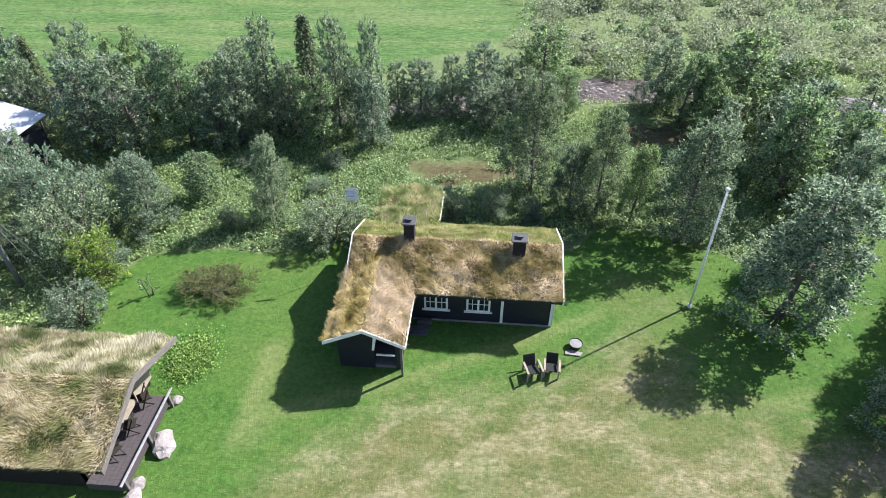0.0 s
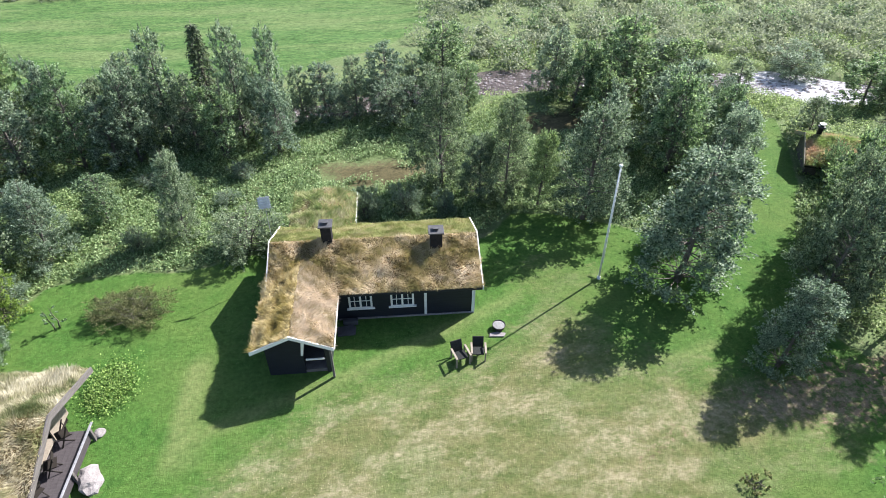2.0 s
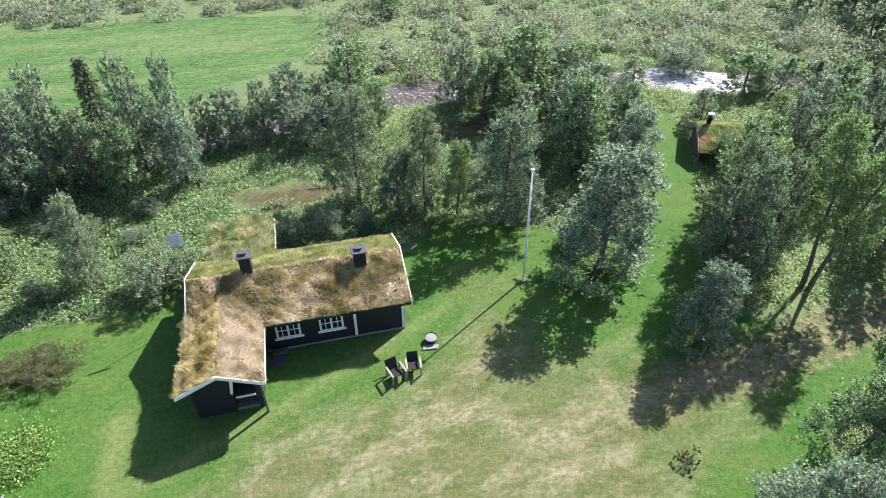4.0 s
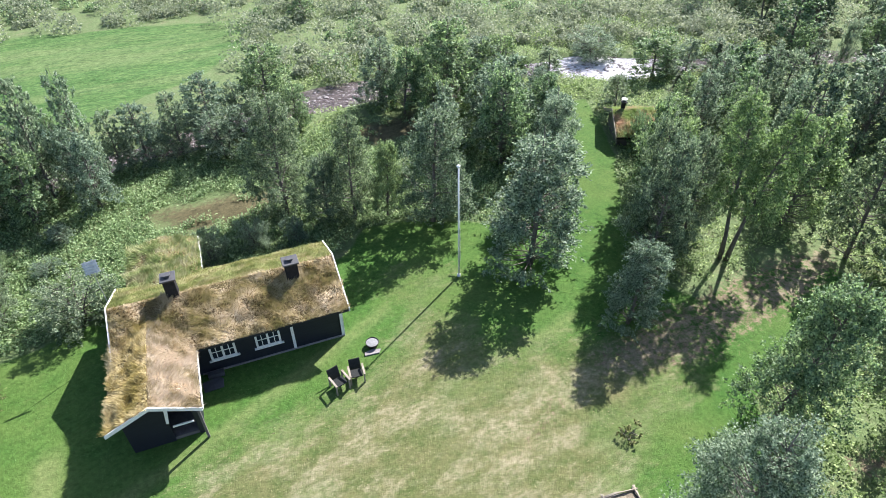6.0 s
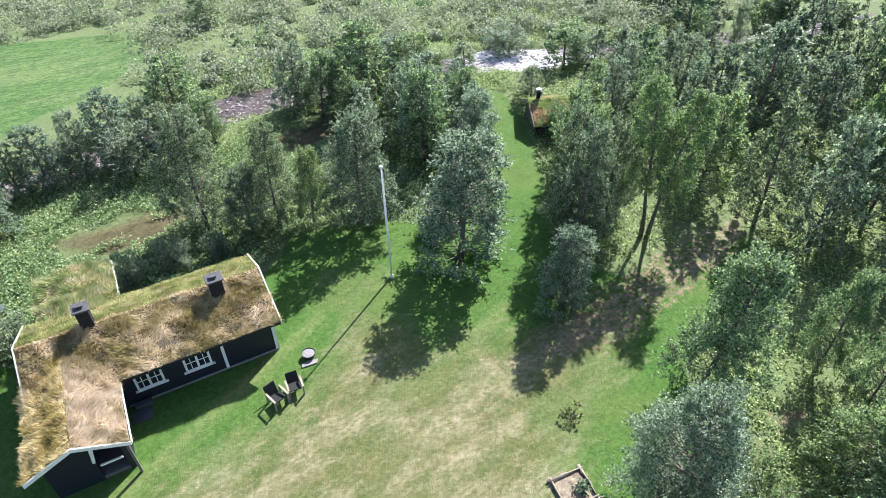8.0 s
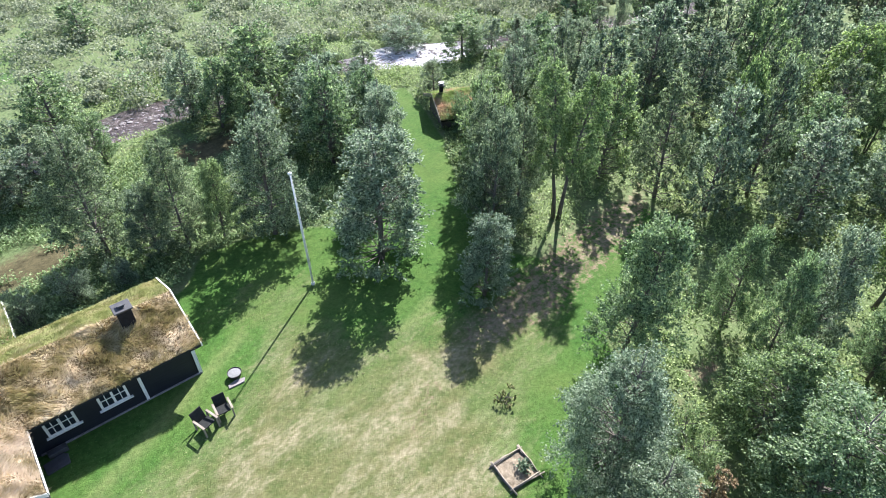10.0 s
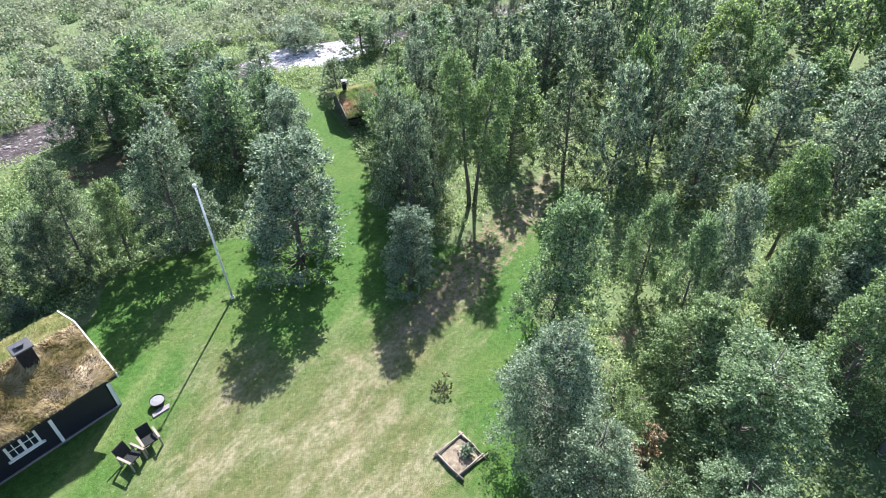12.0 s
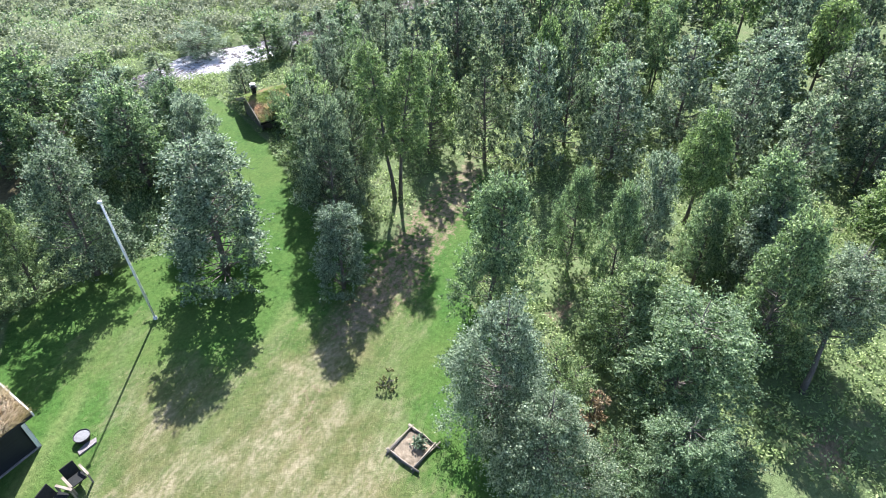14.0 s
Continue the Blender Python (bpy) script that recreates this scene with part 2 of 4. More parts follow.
DRY_BLADES = grass_material("dry_blades", [(0.3, (0.174, 0.19, 0.071)), (0.5, (0.332, 0.301, 0.158)), (0.75, (0.491, 0.436, 0.293))], 1.2)
SOIL = plain("turf_soil", (0.12, 0.092, 0.045), (0.30, 0.235, 0.125), 3, 0.95, 0.1, strength=0.8)
BED_SOIL = plain("dry_bed_soil", (0.09, 0.07, 0.048), (0.31, 0.26, 0.19), 9, 0.95, 0.1, strength=0.9, fine=25)
TAR = plain("tarred_timber", (0.006, 0.008, 0.013), (0.018, 0.021, 0.03), 4, 0.6, 0.35, stretch=(0.4, 0.4, 6))
WHITE = plain("white_paint", (0.62, 0.61, 0.58), (0.82, 0.81, 0.79), 3, 0.55, 0.4)
GREY_WOOD = plain("weathered_timber", (0.075, 0.065, 0.06), (0.18, 0.165, 0.155), 3, 0.85, 0.2, stretch=(1, 1, 5), strength=0.5)
RAIL_WOOD = plain("silvered_rail", (0.14, 0.14, 0.155), (0.29, 0.29, 0.31), 3, 0.7, 0.3, stretch=(1, 5, 1))
# Real dark wood on chairs and door; on the turf house walls, painted shade.
DARK_WOOD = plain("dark_and_shaded_timber", (0.011, 0.009, 0.007), (0.031, 0.025, 0.021), 3, 0.8, 0.25, stretch=(1, 1, 5))
DECK_WOOD = plain("stained_deck_boards", (0.04, 0.034, 0.037), (0.081, 0.071, 0.074), 3, 0.7, 0.3, stretch=(1, 5, 5))
PALE_WOOD = plain("pale_wood", (0.17, 0.14, 0.105), (0.33, 0.29, 0.235), 4, 0.75, 0.25, stretch=(1, 1, 5))
LOG_WOOD = plain("peeled_logs", (0.17, 0.145, 0.115), (0.36, 0.315, 0.25), 5, 0.8, 0.2, stretch=(2, 2, 2))
STONE = plain("pale_boulder", (0.14, 0.125, 0.122), (0.31, 0.285, 0.28), 2, 0.9, 0.2, strength=0.8, fine=18)
SLATE = plain("slate", (0.03, 0.03, 0.032), (0.085, 0.085, 0.09), 4, 0.6, 0.4)
# Dark render, taken near black: the shaded front's tone goes into the colour.
BRICK = plain("dark_shaded_chimney_render", (0.01, 0.009, 0.01), (0.031, 0.029, 0.029), 5, 0.9, 0.2, strength=0.7)
METAL = plain("grey_metal", (0.35, 0.36, 0.38), (0.55, 0.56, 0.58), 5, 0.4, 0.5, 0.7)
POLE = plain("flagpole_paint", (0.66, 0.66, 0.66), (0.84, 0.84, 0.83), 4, 0.35, 0.5)
ROOF_SHEET = plain("white_roof_sheet", (0.36, 0.37, 0.41), (0.52, 0.53, 0.57), 1.5, 0.35, 0.5)
IRON = plain("sooty_iron", (0.009, 0.009, 0.01), (0.038, 0.034, 0.032), 8, 0.7, 0.4)
ASH = plain("grey_ash", (0.12, 0.12, 0.12), (0.30, 0.30, 0.30), 8, 0.95, 0.1)
FABRIC = plain("black_chair_fabric", (0.012, 0.014, 0.014), (0.03, 0.032, 0.03), 10, 0.85, 0.2)
DRIED = leaf_material("dried_leaves", (0.30, 0.225, 0.13), (0.48, 0.39, 0.26), 0.7, 0.2, 0.2, (1.0, 1.0, 0.9))
glass, gt, gb = material("window_glass", 0.06, 0.6)
gb.inputs["Base Color"].default_value = (0.02, 0.025, 0.035, 1)


# ---- meshes ----
class Shape:
    """Gathers corners and faces of one mesh."""

    def __init__(self):
        self.v, self.f = [], []

    def add(self, verts, faces):
        n = len(self.v)
        self.v += [tuple(p) for p in verts]
        self.f += [tuple(n + i for i in q) for q in faces]
        return self

    def box(self, x0, y0, z0, x1, y1, z1, m=None):
        p = [Vector((x, y, z)) for z in (z0, z1) for y in (y0, y1) for x in (x0, x1)]
        return self.add([m @ q for q in p] if m else p, [(0, 2, 3, 1), (4, 5, 7, 6), (0, 1, 5, 4), (2, 6, 7, 3), (0, 4, 6, 2), (1, 3, 7, 5)])

    def prism(self, ring, offset):
        """A flat outline drawn out along an offset."""
        n = len(ring)
        a = [Vector(p) for p in ring]
        return self.add(a + [p + Vector(offset) for p in a], [tuple(range(n))[::-1], tuple(range(n, 2 * n))] + [(i, (i + 1) % n, n + (i + 1) % n, n + i) for i in range(n)])

    def tube(self, points, radii, sides=7, close=True):
        points = [Vector(p) for p in points]
        verts, faces = [], []
        for i, p in enumerate(points):
            d = (points[min(i + 1, len(points) - 1)] - points[max(i - 1, 0)]).normalized()
            a = d.cross(Vector((0.3, 1, 0.2))).normalized()
            c = d.cross(a)
            for k in range(sides):
                w = 2 * math.pi * k / sides
                verts.append(p + (a * math.cos(w) + c * math.sin(w)) * radii[i])
            if i:
                o = (i - 1) * sides
                faces += [(o + k, o + (k + 1) % sides, o + sides + (k + 1) % sides, o + sides + k) for k in range(sides)]
        if close:
            faces += [tuple(range(sides))[::-1], tuple(range(len(verts) - sides, len(verts)))]
        return self.add(verts, faces)

    def lathe(self, profile, sides=24):
        """A round body from (radius, height) pairs."""
        verts = [(r * math.cos(2 * math.pi * k / sides), r * math.sin(2 * math.pi * k / sides), z) for r, z in profile for k in range(sides)]
        faces = [(i * sides + k, i * sides + (k + 1) % sides, (i + 1) * sides + (k + 1) % sides, (i + 1) * sides + k) for i in range(len(profile) - 1) for k in range(sides)]
        return self.add(verts, faces)

    def mesh(self, name, mat, smooth=False, bevel=0.0):
        me = bpy.data.meshes.new(name)
        me.from_pydata(self.v, [], self.f)
        if bevel:
            bm = bmesh.new()
            bm.from_mesh(me)
            bmesh.ops.recalc_face_normals(bm, faces=bm.faces)
            bmesh.ops.bevel(bm, geom=bm.edges[:], offset=bevel, segments=1, affect="EDGES")
            bm.to_mesh(me)
            bm.free()
        me.materials.append(mat)
        if smooth:
            me.polygons.foreach_set("use_smooth", [True] * len(me.polygons))
        return me


def part(name, shape, mat, parent, label="", smooth=False, bevel=0.0):
    data = shape if isinstance(shape, bpy.types.Mesh) else shape.mesh(name, mat, smooth, bevel)
    ob = new(name, data)
    ob.parent = parent
    return tagged(ob, label)


def thing(name, m, label, category, group="", kind=""):
    ob = new(name)
    ob.empty_display_size = 0.2
    ob.matrix_basis = m
    return tagged(ob, label, category, group, kind)


def soup(name, verts, faces_each, mat):
    """A mesh of many loose pieces, each with the same number of corners."""
    n = len(verts)
    me = bpy.data.meshes.new(name)
    me.vertices.add(n)
    me.vertices.foreach_set("co", np.asarray(verts, dtype=np.float32).ravel())
    me.loops.add(n)
    me.loops.foreach_set("vertex_index", np.arange(n, dtype=np.int32))
    me.polygons.add(n // faces_each)
    me.polygons.foreach_set("loop_start", np.arange(0, n, faces_each, dtype=np.int32))
    me.polygons.foreach_set("loop_total", np.full(n // faces_each, faces_each, dtype=np.int32))
    me.update(calc_edges=True)
    me.materials.append(mat)
    return me


def unit(a):
    return a / np.maximum(np.linalg.norm(a, axis=-1, keepdims=True), 1e-9)


def leaf_quads(rng, at, along, length, width, facing=(0, 0, 1.3), broad=0.55):
    """Leaves and sprays: each an uneven quad from its stalk to its tip, its face turned towards facing, more or less."""
    n = len(at)
    d = unit(along)
    side = unit(np.cross(d, rng.normal(0, 0.75, (n, 3)) + facing))
    up = np.cross(d, side)
    L = (length * rng.uniform(0.65, 1.35, n))[:, None]
    W = (width * rng.uniform(0.7, 1.3, n))[:, None]
    a, b = rng.uniform(0.3, 0.6, (n, 1)), rng.uniform(0.3, 0.6, (n, 1))
    lift = up * L * 0.1
    return np.stack([at - side * W * broad * 0.3, at + d * L * a + side * W / 2 + lift, at + d * L + side * W * broad * rng.uniform(-0.5, 0.5, (n, 1)), at + d * L * b - side * W / 2 + lift], 1).reshape(-1, 3)


# ---- ground ----
def smooth_noise(x, y, scale, seed):
    """Value noise on arrays."""
    r = np.random.RandomState(seed).rand(256, 256)
    u, v = x / scale, y / scale
    i, j = np.floor(u).astype(int), np.floor(v).astype(int)
    a, b = u - i, v - j
    a, b = a * a * (3 - 2 * a), b * b * (3 - 2 * b)
    g = lambda p, q: r[(i + p) % 256, (j + q) % 256]
    return (g(0, 0) * (1 - a) + g(1, 0) * a) * (1 - b) + (g(0, 1) * (1 - a) + g(1, 1) * a) * b - 0.5


def inside(x, y, poly):
    """Signed distance to an outline, positive inside."""
    best, odd = np.full(x.shape, 1e9), np.zeros(x.shape, bool)
    for (x0, y0), (x1, y1) in zip(poly, poly[1:] + poly[:1]):
        dx, dy = x1 - x0, y1 - y0
        s = np.clip(((x - x0) * dx + (y - y0) * dy) / (dx * dx + dy * dy), 0, 1)
        best = np.minimum(best, np.hypot(x - x0 - s * dx, y - y0 - s * dy))
        odd ^= ((y0 > y) != (y1 > y)) & (x < dx * (y - y0) / (dy if dy else 1e-9) + x0)
    return np.where(odd, best, -best)


def near(x, y, line):
    best = np.full(x.shape, 1e9)
    for (x0, y0), (x1, y1) in zip(line, line[1:]):
        dx, dy = x1 - x0, y1 - y0
        s = np.clip(((x - x0) * dx + (y - y0) * dy) / (dx * dx + dy * dy), 0, 1)
        best = np.minimum(best, np.hypot(x - x0 - s * dx, y - y0 - s * dy))
    return best


LAWN = [(-19, 8), (-18, 20.5), (-17, 22.7), (-13.2, 23.6), (-10.7, 23.3), (-7.4, 24.4), (-5.5, 24.2), (4.6, 24.7), (6.5, 26.6), (9.5, 26.2), (11.8, 25),
        (14.5, 23.5), (17.2, 23), (20, 26.5), (22.8, 30), (25, 36), (27.5, 36), (25.6, 30), (24.4, 28), (20.5, 21.5), (18.5, 17), (20, 14.5), (27, 15.2), (28.5, 13.2),
        (22, 11), (18, 9), (16, 6.5), (12.6, 4), (11, 0), (8, -25), (-19, -25)]
DRY = [(-9, 9.5), (-6.4, 12.6), (-3.2, 15), (0.9, 15.7), (4.9, 17.2), (6.8, 19.4), (8, 18.9), (9.3, 16.2), (12, 15.2), (15.5, 14.2), (18.5, 12.6), (16.5, 11), (13, 9.2), (10.6, 7.9), (8.8, 5.5), (8.5, -6), (-9, -6)]
BROWN_SPOTS = [[(26, 16), (29.5, 15.2), (28.6, 13.2), (22.5, 11.6), (17.4, 11.0), (12, 12.2), (12.5, 14), (16.5, 14.6), (22, 15.4)], [(19, 5.6), (20.6, 5.2), (20.4, 4.3), (19, 4.6)], [(16.4, -5), (18.8, -5.2), (18.6, -7), (16.6, -6.8)], [(12.6, 12.9), (10.6, 11.6), (7.8, 10.0), (7.4, 10.8), (10, 12.7)]]
BROWN_STRENGTH = [0.52, 0.8, 0.60, 0.46]
HEATH = [[(-5.4, 32.6), (-3.4, 33.2), (1.8, 32.6), (2.8, 31.2), (0.6, 30.0), (-2.3, 30.2)], [(9, 38.5), (14.5, 39.5), (14, 35.5), (10, 35)]]
TRAIL = [(11.5, 12.2), (17.6, 12.9), (21.9, 13.2), (24.5, 13.5), (27.2, 14.0), (30, 15.5)]
WHEEL_LINES = [[(-8.9, 12.4), (-9.05, 17.2)], [(-8.3, 12.4), (-8.45, 17.2)], [(-8.6, 13.5), (-3.2, 15.6), (5.5, 19.9)], [(10.8, 15.6), (12.2, 15.5), (13.6, 16.1)]]
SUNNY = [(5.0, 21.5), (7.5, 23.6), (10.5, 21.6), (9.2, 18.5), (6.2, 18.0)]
FIELD = [(-120, 30), (-36, 40.5), (-27, 40.2), (-20, 42.6), (-9.5, 46.5), (2, 54.5), (5.6, 60), (6.8, 66), (-4.5, 67.5), (-14, 69), (-33, 69), (-120, 74)]
RIVER = [(-40, 42), (-22, 41), (-10, 40), (-4.8, 40.6), (0, 42.6), (7, 44.8), (13, 45), (20, 44.4), (26, 43.6), (31, 42.2), (36, 40.5), (43, 38.2), (51, 36.2), (62, 33), (95, 26)]


def river_half(x):
    return 0.9 + 0.8 * np.exp(-((x - 9.5) / 4) ** 2) + 1.5 * np.exp(-((x - 33.0) / 3.4) ** 2)


def lines(lo, hi, step, far):
    out = list(np.arange(lo, hi + step / 2, step))
    s, a, b = step, lo, hi
    while b < far:
        s *= 1.35
        a, b = a - s, b + s
        out = [a] + out + [b]
    return np.array(out)


def height(x, y):
    lawn = inside(x, y, LAWN)
    rough = np.clip(-lawn / 3, 0, 1)
    z = smooth_noise(x, y, 6, 3) * 0.10 * np.clip(-lawn / 4 + 0.15, 0, 1) + smooth_noise(x, y, 1.7, 4) * 0.14 * rough
    return z - 0.5 * np.clip(1.25 - near(x, y, RIVER) / (river_half(x) + 0.9), 0, 0.6) / 0.6 * (y > 20)


gx, gy = lines(-36, 50, 0.5, 2600), lines(-10, 66, 0.5, 2600)
GX, GY = np.meshgrid(gx, gy)
X, Y = GX.ravel(), GY.ravel()
me = bpy.data.meshes.new("ground")
nx, ny = len(gx), len(gy)
k = (np.arange(ny - 1)[:, None] * nx + np.arange(nx - 1)).ravel()
me.from_pydata(np.stack([X, Y, height(X, Y)], 1).tolist(), [], np.stack([k, k + 1, k + nx + 1, k + nx], 1).tolist())
me.polygons.foreach_set("use_smooth", [True] * len(me.polygons))
soft = lambda d, w: np.clip(0.5 + d / (2 * w), 0, 1)
wob = smooth_noise(X, Y, 2.5, 8) * 1.2
lawn_d = inside(X, Y, LAWN) + wob * 0.4
layers = {
    "rough": soft(-lawn_d, 0.5),
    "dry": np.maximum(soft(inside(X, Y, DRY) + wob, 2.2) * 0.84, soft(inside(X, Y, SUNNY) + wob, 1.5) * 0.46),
    "field": soft(inside(X, Y, FIELD) + wob, 0.8),
    "dirt": np.max([soft(inside(X, Y, p) + wob * 0.6, 0.8) * w for p, w in zip(BROWN_SPOTS, BROWN_STRENGTH)], axis=0),
    "heath": np.max([soft(inside(X, Y, p) + wob * 0.8, 1.2) for p in HEATH], axis=0),
    "trail": soft(0.5 + wob * 0.5 - near(X, Y, TRAIL), 0.7) * 0.72,
    "wheel": np.max([soft(0.2 - near(X, Y, line), 0.3) for line in WHEEL_LINES], axis=0),
    "gravel": soft(river_half(X) + 0.5 + wob * 0.5 - near(X, Y, RIVER), 0.5),
}
for key, values in layers.items():
    me.attributes.new(key, "FLOAT", "POINT").data.foreach_set("value", values.astype(np.float32))
me.materials.append(GROUND)
tagged(new("ground", me), "mown green lawn with dry straw patches and rough meadow", "ground", kind="structure")

s = Shape()
pts = [Vector((a, b, 0)) for a, b in RIVER]
row = []
for i, p in enumerate(pts):
    d = (pts[min(i + 1, len(pts) - 1)] - pts[max(i - 1, 0)]).normalized()
    w = float(river_half(np.array(p.x))) + 1.0
    row += [p + Vector((-d.y, d.x, 0)) * w + Vector((0, 0, -0.32)), p - Vector((-d.y, d.x, 0)) * w + Vector((0, 0, -0.32))]
s.add(row, [(2 * i, 2 * i + 1, 2 * i + 3, 2 * i + 2) for i in range(len(pts) - 1)])
tagged(new("river", s.mesh("river", WATER)), "shallow rippling river over dark stones", "river", kind="structure")


# ---- trees ----
def round_top(u):
    return max(0.12, (max(u, 0.0) + 0.15) ** 0.4 * (1.02 - u) ** 0.66 * 1.42)


def tall_oval(u):
    return max(0.12, (max(u, 0.0) + 0.22) ** 0.27 * (1.02 - u) ** 0.78 * 1.36)


def tree_meshes(seed, kind, H, R, base, leaves, size, stems=1, spread=1.0, count=80, profile=round_top, droop=0.25, turn=None, puff=0.215, rise=0.8, slim=0.68):
    """Stems with limbs that each end in a rounded spray of leaves; the sprays fill the crown's outline unevenly."""
    rng = np.random.RandomState(seed)
    s = Shape()
    thick = 0.012 * H + 0.03
    hubs, sizes, axes = [], [], []
    for k in range(stems):
        a = 2 * math.pi * (k / stems + (rng.uniform(0, 0.2) if turn is None else turn))
        lean = spread * R * (0.62 if stems > 1 else 0.10)
        top = np.array([math.cos(a) * lean, math.sin(a) * lean, H * rng.uniform(0.88, 0.97)])
        foot = np.array([math.cos(a), math.sin(a), 0]) * (0.12 if stems > 1 else 0)
        u = np.linspace(0, 1, 8)
        line = foot + (top - foot) * [1, 1, 0] * (u ** 1.3)[:, None] + np.array([0, 0, 1]) * top[2] * u[:, None] + np.cumsum(rng.normal(0, 0.035, (8, 3)) * [1, 1, 0], 0)
        line[0, 2] = -0.15
        s.tube(line, [thick / stems ** 0.4 * (1.25 if i == 0 else 1 - 0.93 * i / 7) for i in range(8)], 7)
        n = count // stems
        for j in range(n):
            h = base + (0.91 - base) * ((j + rng.uniform(0, 1)) / n) ** 0.85
            w = profile((h - base) / (1 - base)) * R * (slim if stems > 1 else 0.9)
            az = j * 2.4 + rng.uniform(-0.6, 0.6) + k
            lobe = 1 + 0.55 * float(smooth_noise(np.array([(az % 6.283) * 0.9]), np.array([h * 5.0]), 1.0, seed % 97)[0])
            reach = w * lobe * (rng.uniform(0.2, 1.0) ** 0.5) * rng.uniform(0.8, 1.12)
            out = np.array([math.cos(az), math.sin(az), 0])
            p = np.array([np.interp(h, u, line[:, c]) for c in range(3)])
            hub = p + out * reach
            r = R * puff * rng.uniform(0.5, 1.35) * (0.6 + 0.4 * min(1.0, w / R + 0.2))
            hubs.append(hub)
            sizes.append(r)
            axes.append(out * 0.5 + np.array([0, 0, rise + 0.4 * (h - base)]) + rng.normal(0, 0.2, 3))
            if j % (1 if leaves > 9000 else 2) == 0:
                low = max(0.04, h - (0.35 + 0.3 * rng.rand()) * reach / H)
                q = np.array([np.interp(low, u, line[:, c]) for c in range(3)])
                mid = q * 0.45 + hub * 0.55 + [0, 0, -0.06 * reach]
                s.tube([q, mid, hub], [0.012 + 0.012 * reach, 0.009 + 0.006 * reach, 0.004], 4 if leaves > 9000 else 3, False)
    hubs, sizes = np.array(hubs), np.array(sizes)
    twigs = max(len(hubs), leaves // 26)
    pick = rng.choice(len(hubs), twigs, p=sizes ** 2 / (sizes ** 2).sum())
    c, r, ax = hubs[pick], sizes[pick][:, None], unit(np.array(axes))[pick]
    d = unit(rng.normal(0, 1, (twigs, 3)) + [0, 0, 0.3] + unit(c * [1, 1, 0] + 1e-6) * 0.45)
    way = unit(ax * 0.75 + d * 0.95)
    reach = r * rng.uniform(0.65, 1.55, (twigs, 1))
    start = c + d * r * rng.uniform(0.05, 0.55, (twigs, 1)) - ax * r * 0.45
    own = rng.randint(0, twigs, leaves)
    u = rng.uniform(0.02, 1, (leaves, 1)) ** 0.75
    at = start[own] + way[own] * reach[own] * u + rng.normal(0, 1, (leaves, 3)) * r[own] * (0.17 - 0.09 * u) - np.array([0, 0, 1]) * droop * 0.5 * reach[own] * u ** 2
    at[:, 2] = np.maximum(at[:, 2], 0.03)
    d = d[own]
    along = rng.normal(0, 0.55, (leaves, 3)) + way[own] * 0.6 + [0, 0, -droop]
    crown = soup("crown", leaf_quads(rng, at, along, size, size * 0.66, d * 0.8 + [0, 0, 0.6]), 4, LEAF[kind])
    return s.mesh("trunk", BARK, True), crown


def spruce_meshes(seed, H, R, leaves=5200):
    rng = np.random.RandomState(seed)
    s = Shape().tube([(0, 0, -0.15), (0, 0, H * 0.5), (0, 0, H)], [0.013 * H + 0.03, 0.008 * H, 0.01], 7)
    at, along = [], []
    tiers = int(H * 4)
    for i in range(tiers):
        h = 0.08 + 0.9 * i / tiers
        for j in range(6):
            az = j * 1.047 + i * 2.1 + rng.uniform(-0.3, 0.3)
            reach = R * (1.02 - h) ** 0.85 * rng.uniform(0.7, 1.12)
            out = np.array([math.cos(az), math.sin(az), -0.28])
            s.tube([(0, 0, h * H), tuple(np.array([0, 0, h * H]) + out * reach)], [0.02, 0.006], 4, False)
            n = leaves // (tiers * 6)
            u = rng.uniform(0.1, 1, n)[:, None] ** 0.7
            at.append(np.array([0, 0, h * H]) + out * reach * u + rng.normal(0, 0.05, (n, 3)))
            along.append(out * 0.8 + rng.normal(0, 0.45, (n, 3)) + [0, 0, -0.2])
    crown = soup("crown", leaf_quads(rng, np.concatenate(at), np.concatenate(along), 0.2, 0.06), 4, LEAF["C"])
    return s.mesh("trunk", BARK, True), crown


NOMINAL = {}
for kind, n in (("S", 4), ("G", 4), ("D", 3), ("Y", 2)):
    low = {"S": 0.05, "G": 0.12, "D": 0.08, "Y": 0.3}[kind]
    for i in range(n):
        for grade, leaves, size, add in (("close", 42000, 0.068, 20), ("", 24000, 0.096, 0), ("mid", 11000, 0.135, 40), ("far", 5600, 0.185, 80)):
            if grade == "close" and (kind in "DY" or i > 1):
                continue
            NOMINAL.setdefault(kind + grade, []).append(tree_meshes(31 * ord(kind) + i + add, kind, 7.0, 2.0, low, leaves, size, stems=(1, 1, 2, 3)[i] if kind != "Y" else 1,
                                                        profile=(tall_oval, round_top)[i % 2], droop=0.6 if kind == "Y" else 0.2, count=105 if kind != "Y" else 80, rise=0.8 if kind != "Y" else -0.7))
NOMINAL["C"] = [spruce_meshes(5 + i, 7.0, 1.6) for i in range(2)]
for kind, src in (("b", "S"), ("y", "N"), ("g", "G")):
    NOMINAL[kind] = [tree_meshes(300 + 9 * i + ord(kind), src, 2.5, 1.6, 0.03, 12000, 0.07, stems=5, spread=0.8, count=80, profile=round_top, droop=0.05) for i in range(2)]
